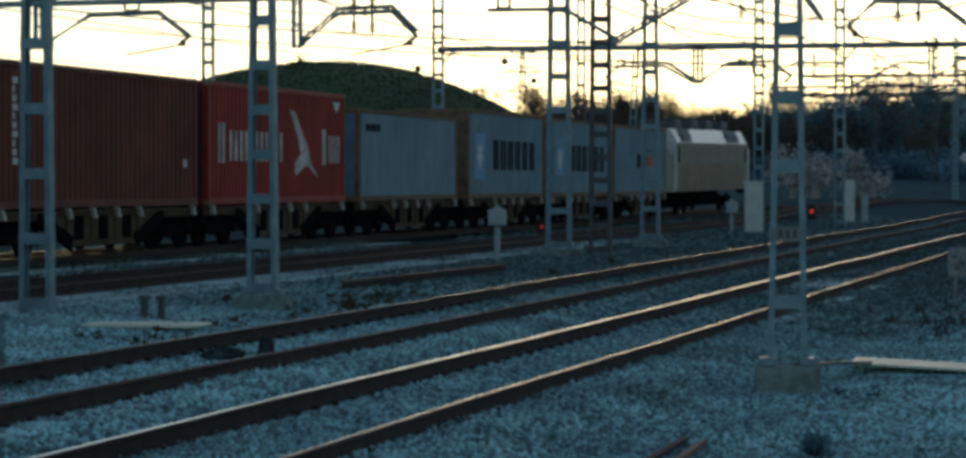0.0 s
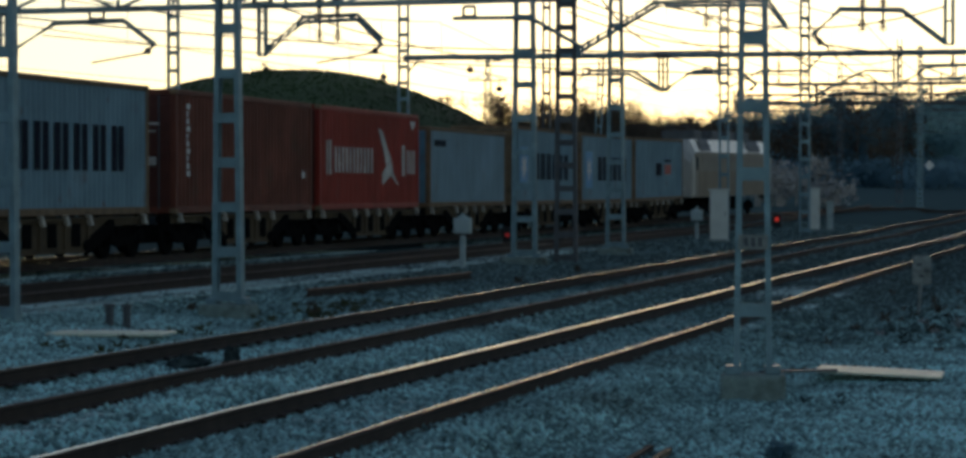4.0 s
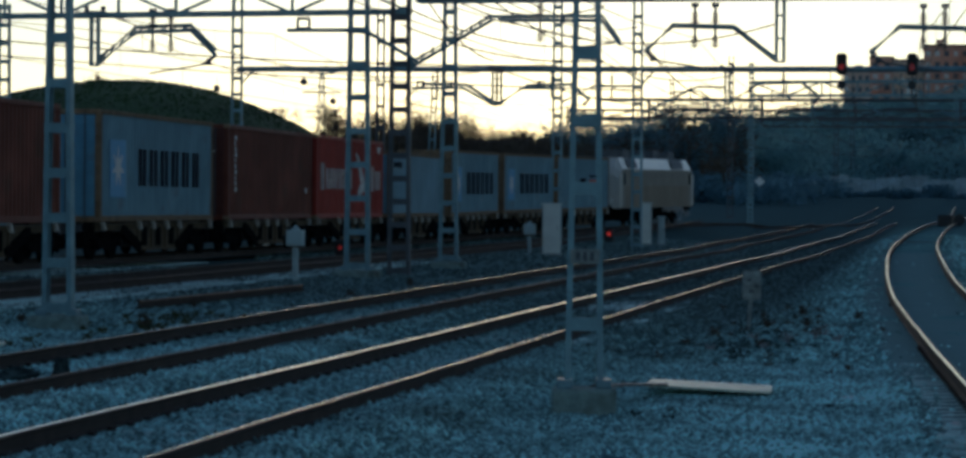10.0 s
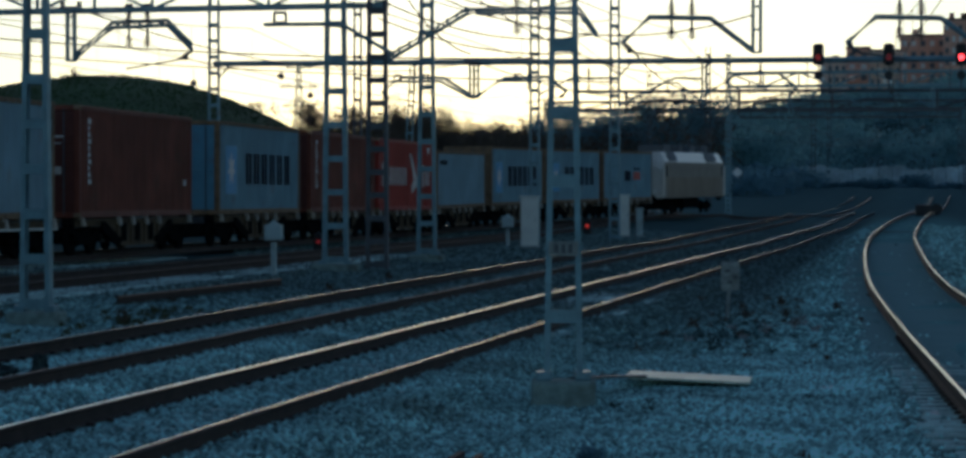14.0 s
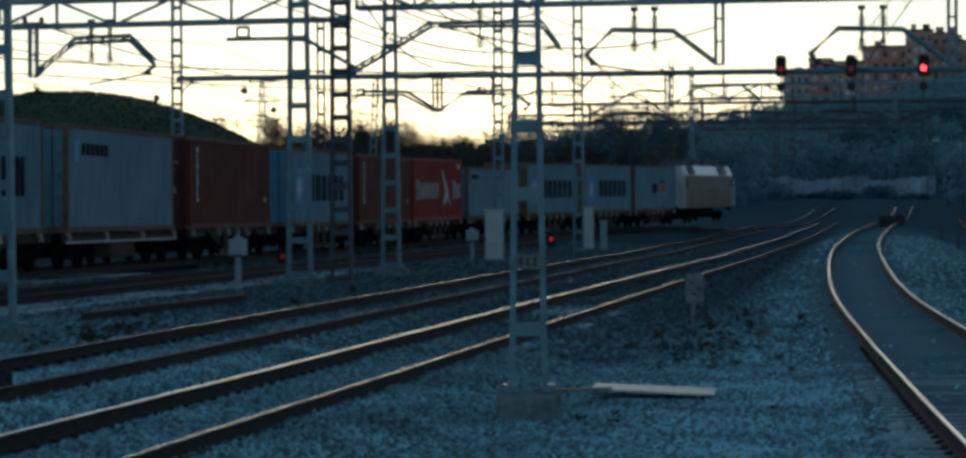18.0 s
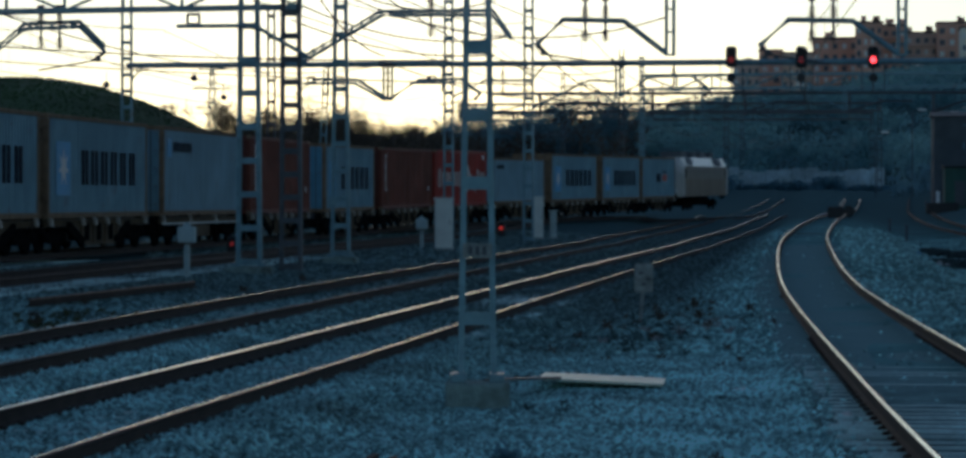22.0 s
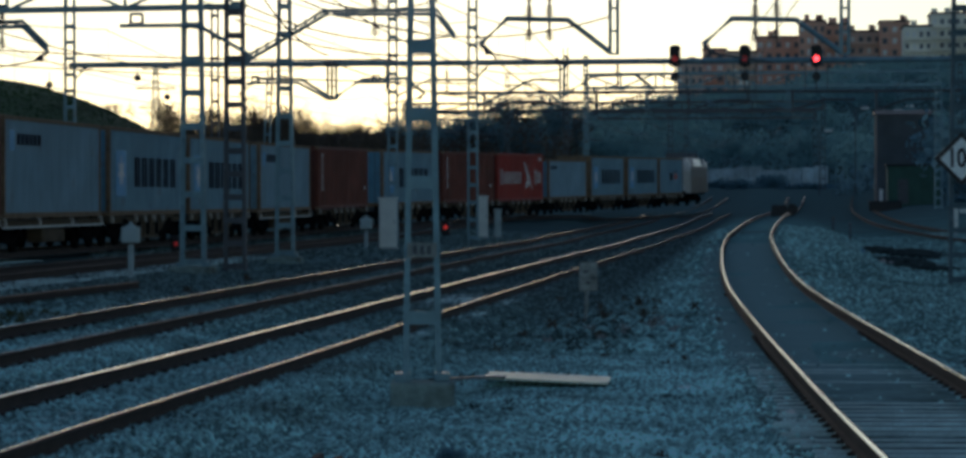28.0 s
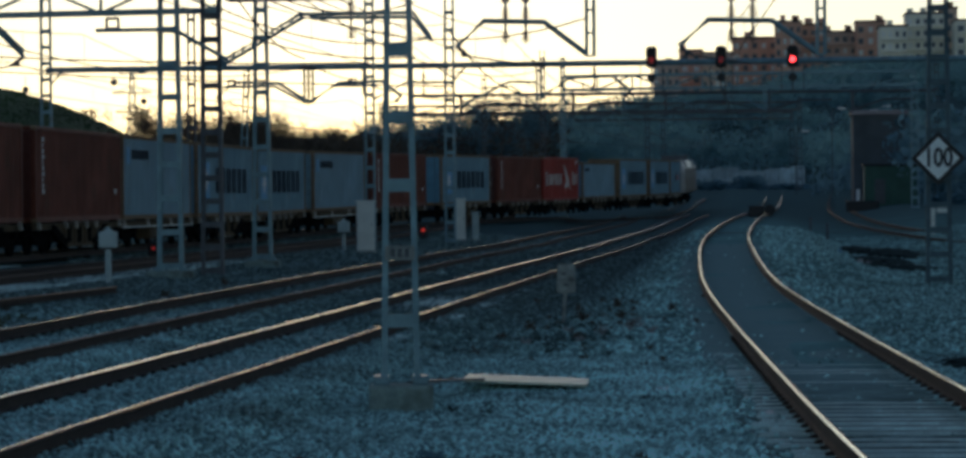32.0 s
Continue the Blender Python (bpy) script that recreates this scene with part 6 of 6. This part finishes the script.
# far pylon
p = thing("power_pylon", "distant lattice power pylon against the sky", "pylon", Matrix.Translation((-135.0, 600.0, 2.0)) @ Matrix.Diagonal((0.75, 0.75, 1.2, 1)))
bm = bmesh.new()
for a in (-1, 1):
    for b in (-1, 1):
        bar(bm, (a * 2.4, b * 2.4, 0), (a * 0.4, b * 0.4, 25), 0.22)
for k in range(9):
    z, r = k * 2.8, 2.4 - 2.0 * k * 2.8 / 25
    for a in (-1, 1):
        bar(bm, (-r, a * r, z), (r * 0.9, a * r, z + 2.8), 0.14), bar(bm, (r, a * r, z), (-r * 0.9, a * r, z + 2.8), 0.14)
part("tower", bm, MAST_STEEL, p)
for z, w in ((17, 5), (20.5, 6), (24, 4)):
    bm = bmesh.new(); bar(bm, (-w, 0, z), (w, 0, z), 0.25), bar(bm, (-w, 0, z), (0, 0, z + 1.2), 0.14), bar(bm, (w, 0, z), (0, 0, z + 1.2), 0.14); part("crossarm", bm, MAST_STEEL, p)

# ---- hill, woods, wall and houses ----
def hill_height(x, y):
    dx = (x + 98.5) / 24.0
    return -1.5 + 18.4 * math.exp(-abs(dx) ** 2.2 / 2 - ((y - 330) / 45) ** 2 / 2) + 0.35 * noise.noise(Vector((x * 0.08, y * 0.08, 4)))


tagged(lattice("hill", [-330 + 5 * i for i in range(70)], [200 + 6 * i for i in range(44)], hill_height, GRASS), "rounded green grassy mound beyond the train", "hill", kind="structure")
rs = random.Random(5)
verts, faces = [], []
for i in range(14000):
    x, y = -97 + rs.gauss(0, 34), 330 + rs.uniform(-60, 12)
    z = hill_height(x, y)
    if z < 2:
        continue
    a, h = rs.uniform(0, 6.28), rs.uniform(0.08, 0.22)
    n = len(verts)
    verts += [(x - 0.22 * math.cos(a), y - 0.22 * math.sin(a), z - 0.1), (x + 0.22 * math.cos(a), y + 0.22 * math.sin(a), z - 0.1), (x + rs.uniform(-0.15, 0.15), y, z + h)]
    faces.append((n, n + 1, n + 2))
me = bpy.data.meshes.new("hill_grass")
me.from_pydata(verts, [], faces)
me.materials.append(GRASS)
tagged(new("hill_grass", me), "rough grass growing all over the mound", "grass", kind="stuff")


def foliage(name, trees, mat, label, leaves, seed, size=0.5):
    """Crowns of many small leaf clumps on thin stems, for woods too far to count."""
    rs = np.random.RandomState(seed)
    vs, fs = [], []
    base = 0
    for x, y, z, h, w in trees:
        # four to six lobes a crown
        lobes = rs.randint(4, 8)
        cs = np.stack([rs.uniform(-0.45, 0.45, lobes) * w, rs.uniform(-0.45, 0.45, lobes) * w, rs.uniform(0.35, 0.86, lobes) * h], 1)
        pick = rs.randint(0, lobes, leaves)
        d = rs.normal(0, 1, (leaves, 3))
        d /= np.linalg.norm(d, axis=1)[:, None]
        rad = w * 0.3 * rs.uniform(0.55, 1.1, leaves)[:, None]
        c = cs[pick] + d * rad * np.array([1, 1, 0.85])
        u = rs.normal(0, 1, (leaves, 3))
        u /= np.linalg.norm(u, axis=1)[:, None]
        v = np.cross(u, d)
        s = size * rs.uniform(0.5, 1.4, (leaves, 1))
        quad = np.stack([c - u * s, c + v * s * 0.8, c + u * s, c - v * s * 0.8], 1) + np.array([x, y, z])
        vs.append(quad.reshape(-1, 3))
        fs.append(np.arange(leaves * 4).reshape(-1, 4) + base)
        base += leaves * 4
        st = np.array([(x - 0.12, y, z - 1), (x + 0.12, y, z - 1), (x + 0.06, y, z + h * 0.6), (x - 0.06, y, z + h * 0.6)])
        vs.append(st)
        fs.append(np.arange(4).reshape(1, 4) + base)
        base += 4
    me = bpy.data.meshes.new(name)
    me.from_pydata(np.concatenate(vs).tolist(), [], np.concatenate(fs).tolist())
    me.materials.append(mat)
    return tagged(new(name, me), label, "woodland", kind="stuff")


def land(x, y):
    return ground_z(max(-40, min(30, x)), y) + wood_height(x, y)


def top_el(a):
    """How high the trees stand over the eye, in degrees, by bearing."""
    return float(np.interp(a, (-13, -11, -9, -7.5, -6, -5, -3, -1, 1, 6), (1.15, 1.4, 1.35, 1.5, 1.68, 1.8, 1.95, 2.05, 1.95, 1.85)))


rs = random.Random(11)
trees, scrub = [], []
for i in range(760):
    y = rs.uniform(345, 600)
    a = rs.uniform(-13.5, 7.5)
    x = y * math.tan(radians(a))
    z = land(x, y)
    cap = 2.05 + y * math.tan(radians(top_el(a) + rs.uniform(-0.22, 0.08))) - z
    h = min(rs.uniform(5, 10), cap)
    if h < 2.0 or (y < 380 and -2.6 < a < 1.4):
        continue
    trees.append((x, y, z - 0.3, h, rs.uniform(0.7, 1.1) * max(4.0, h)))
for i in range(620):
    y = rs.uniform(470, 690)
    a = rs.uniform(-3.5, 7.8)
    x = y * math.tan(radians(a))
    z = land(x, y)
    h = min(rs.uniform(4, 8), 2.05 + y * math.tan(radians(2.2)) - z)
    trees.append((x, y, z - 0.3, max(3.0, h), rs.uniform(5, 8)))
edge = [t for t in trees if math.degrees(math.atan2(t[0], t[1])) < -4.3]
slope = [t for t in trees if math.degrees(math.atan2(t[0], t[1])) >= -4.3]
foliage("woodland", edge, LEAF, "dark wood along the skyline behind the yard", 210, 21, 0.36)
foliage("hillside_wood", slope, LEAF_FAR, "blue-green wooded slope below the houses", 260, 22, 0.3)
twiggy = []
for i in range(210):
    y = rs.uniform(300, 420)
    a = rs.choice((rs.uniform(-12.6, -7.5), rs.uniform(-12.6, -4)))
    x = y * math.tan(radians(a))
    z = land(x, y)
    cap = 2.05 + y * math.tan(radians(top_el(a) + rs.uniform(-0.3, 0.25))) - z
    twiggy.append((x, y, z - 0.3, max(2.5, cap), rs.uniform(3.5, 7)))
foliage("bare_thicket", twiggy, TWIG, "brown bare thicket along the yard's edge", 420, 23, 0.18)
low = []
for i in range(130):
    y = rs.uniform(290, 340)
    a = rs.uniform(-9, 5)
    x = y * math.tan(radians(a))
    if abs(x - 0) < 12 or (x > -12 and a < 0):
        continue
    low.append((x, y, land(x, y) - 0.3, rs.uniform(1.2, 3.0), rs.uniform(3, 6)))
for i in range(60):
    x = rs.uniform(-18, 9)
    low.append((x, rs.uniform(336, 341), land(x, 338) - 0.3, rs.uniform(0.4, 0.8) + (1.0 if rs.random() < 0.15 else 0), rs.uniform(1.5, 3)))
for i in range(90):
    x = rs.choice((rs.uniform(9, 34), rs.uniform(-34, -16)))
    y = rs.uniform(295, 332)
    low.append((x, y, land(x, y) - 0.3, rs.uniform(1.0, 3.2), rs.uniform(3, 6)))
foliage("low_scrub", low, LEAF, "low dark scrub along the yard's edge", 70, 27, 0.35)
right = [(rs.uniform(13, 34), rs.uniform(215, 330), 1.0, rs.uniform(6, 10.5), rs.uniform(4, 6.5)) for i in range(60)]
right += [(rs.uniform(17, 32), rs.uniform(190, 260), 0.9, rs.uniform(1.2, 3.0), rs.uniform(3, 5)) for i in range(40)]
foliage("trackside_trees", right, LEAF, "dark trees standing beside the far tracks", 150, 31, 0.4)
foliage("pale_thicket", [(rs.uniform(-27, -20.5), rs.uniform(205, 214), 0.8, rs.uniform(2.5, 4.6), rs.uniform(2.5, 4)) for i in range(12)], BLOSSOM, "pale leafless thicket behind the locomotive", 170, 33, 0.22)


def tree(label, x, y, h, w, mat, seed, leaves=2600, size=0.13):
    """A skyline tree: tapered trunk, forking limbs and a loose crown of twigs."""
    rs = random.Random(seed)
    z = land(x, y)
    t = thing("bare_tree", label, "tree", Matrix.Translation((x, y, z - 0.2)), group="trees on the skyline")
    bm = bmesh.new()
    bmesh.ops.create_cone(bm, cap_ends=True, segments=8, radius1=h * 0.028, radius2=h * 0.014, depth=h * 0.45, matrix=Matrix.Translation((0, 0, h * 0.225)))
    part("trunk", bm, BARK, t)
    limbs, tips = bmesh.new(), []
    for i in range(9):
        a, r = rs.uniform(0, 6.28), rs.uniform(0.25, 0.5) * w
        p = Vector((0, 0, h * rs.uniform(0.25, 0.45)))
        q = Vector((math.cos(a) * r, math.sin(a) * r, h * rs.uniform(0.5, 0.85)))
        bar(limbs, p, q, h * 0.012)
        for k in range(5):
            e = q + Vector((rs.gauss(0, 0.2) * w, rs.gauss(0, 0.2) * w, rs.uniform(-0.05, 0.2) * h))
            bar(limbs, p.lerp(q, rs.uniform(0.4, 1.0)), e, h * 0.006)
            tips.append(e)
    part("limb_fork", limbs, BARK, t)
    bm = bmesh.new()
    for i in range(leaves):
        c = rs.choice(tips) + Vector((rs.gauss(0, 0.09) * w, rs.gauss(0, 0.09) * w, rs.gauss(0, 0.07) * h))
        d = Vector((rs.uniform(-1, 1), rs.uniform(-1, 1), rs.uniform(-0.3, 1))).normalized() * size * h * 0.5
        s = d.orthogonal().normalized() * size * 0.3
        bm.faces.new([bm.verts.new(v) for v in (c - d, c + s, c + d, c - s)])
    part("crown", bm, mat, t)
    return t


for i, (a, y, e) in enumerate(((-12.4, 300, 1.5), (-11.9, 290, 1.85), (-11.3, 300, 1.95), (-10.8, 295, 1.8), (-10.3, 310, 1.85), (-9.9, 300, 1.7), (-9.3, 320, 1.55), (-8.6, 320, 1.5), (-8.1, 310, 1.4), (-12.8, 310, 1.45))):
    x = y * math.tan(radians(a))
    tree("bare brown tree standing against the evening sky", x, y, 2.05 + y * math.tan(radians(e)) - land(x, y), rs.uniform(5.5, 8.5), TWIG, 60 + i)
for i, (a, y, e) in enumerate(((-7.5, 330, 1.78), (-6.9, 345, 1.7), (-6.2, 340, 1.85), (-5.6, 350, 1.85), (-5.1, 330, 2.0), (-4.3, 345, 2.0))):
    x = y * math.tan(radians(a))
    tree("dark leafy tree standing against the evening sky", x, y, 2.05 + y * math.tan(radians(e)) - land(x, y), 7.0, LEAF, 80 + i, 1400, 0.17)
for i, (a, y, e) in enumerate(((-17.3, 320, 2.66), (-13.6, 345, 1.95))):
    x = y * math.tan(radians(a))
    t = tree("small round bush on top of the mound", x, y, 2.2, 1.8, TWIG, 90 + i, 200, 0.2)
    t.location.z = 2.05 + y * math.tan(radians(e)) - 1.9

# pale retaining wall below the wood
w = thing("retaining_wall", "pale concrete retaining wall below the wooded slope", "wall", kind="structure")
for i in range(14):
    x = -15 + 1.62 * i
    h = 5.2 + 0.25 * math.sin(i * 1.1) + 0.1 * math.sin(i * 4.1)
    bm = bmesh.new(); box(bm, x, 345 + 0.3 * (i % 2), 1.2 + h / 2 - 0.6, 1.58, 0.8, h, bevel=0.04); part("wall_panel", bm, PALE_ROCK, w)


def house(label, a0, a1, y, el0, el1, mat, floors, cols, bay=False, seed=0):
    """A block of flats between two bearings, with rows of windows."""
    rs = random.Random(seed)
    x0, x1 = y * math.tan(radians(a0)), y * math.tan(radians(a1))
    z1 = 2.05 + y * math.tan(radians(el1))
    z0 = 2.05 + y * math.tan(radians(el0)) - 6
    hgt, wid = z1 - z0, x1 - x0
    b = thing("apartment_block", label, "apartment block", Matrix.Translation(((x0 + x1) / 2, y, z0)), group="apartment blocks on the hill")
    bm = bmesh.new(); box(bm, 0, 6, hgt / 2, wid, 12, hgt); part("wall", bm, mat, b)
    bm = bmesh.new(); box(bm, 0, 6, hgt + 0.25, wid + 0.5, 12.5, 0.5, bevel=0.1); r = part("roof", bm, ROOF_DARK, b)
    for k in range(rs.randint(1, 3)):
        bm = bmesh.new(); box(bm, rs.uniform(-0.4, 0.4) * wid, 5, hgt + 1.1, rs.uniform(0.8, 2.2), 1.5, rs.uniform(1.2, 2.4)); part("chimney", bm, mat, r)
    fh = 2.9
    for f in range(floors):
        z = hgt - 1.9 - f * fh
        if z < 1:
            break
        for c in range(cols):
            x = -wid / 2 + (c + 0.5) * wid / cols
            blind = rs.random() < 0.3
            win = shared(("win", round(min(1.5, wid / cols * 0.5), 1), blind), "window", LIT_WINDOW if blind else WINDOW_GLASS, lambda bm: box(bm, 0, 0, 0, min(1.5, wid / cols * 0.5), 0.1, 1.35))
            child("window", win, b, Matrix.Translation((x, -0.08, z)))
        if bay:
            bm = bmesh.new(); box(bm, 0, -0.5, z - 1.05, wid * 0.9, 0.9, 0.9, bevel=0.05); part("balcony", bm, mat, b)
    return b


house("low brown brick apartment block above the wood", -1.95, -1.4, 720, 1.7, 2.8, BRICK_B, 4, 4, seed=1)
house("narrow red brick stair tower", -1.42, -0.94, 735, 1.7, 3.06, BRICK_A, 4, 2, seed=2)
house("brown brick apartment block above the wood", -0.95, -0.32, 700, 1.7, 3.0, BRICK_B, 5, 5, True, seed=3)
house("red brick apartment block with small windows", -0.33, 0.6, 725, 1.7, 3.3, BRICK_A, 6, 5, seed=4)
house("tall red brick apartment block on the hill", 0.55, 1.1, 705, 1.7, 3.62, BRICK_A, 6, 4, seed=5)
house("tall red brick block with recessed balconies", 1.08, 1.58, 712, 1.7, 3.55, BRICK_A, 6, 3, True, seed=13)
house("dark brick apartment block between its neighbours", 1.56, 2.23, 715, 1.7, 3.4, BRICK_B, 6, 4, True, seed=6)
house("tall red brick tower block on the hill", 2.2, 2.8, 705, 1.7, 3.6, BRICK_A, 6, 3, seed=7)
house("beige plastered apartment block with balconies", 2.68, 3.25, 680, 1.6, 3.5, PLASTER, 8, 4, True, seed=8)
house("tall beige plastered apartment block with many windows", 3.22, 4.0, 690, 1.6, 3.75, PLASTER, 9, 5, True, seed=10)
house("dark brick stair tower between beige flats", 3.95, 4.25, 700, 1.6, 3.85, BRICK_B, 6, 1, seed=9)
house("beige plastered apartment block at the hill's edge", 4.2, 5.6, 680, 1.6, 3.6, PLASTER, 8, 6, True, seed=12)


def motions():
    for ob, off, half in moving:
        walk(ob, [(t, on_track(train_at(t) + off, half)) for t in range(0, 33)])


motions()
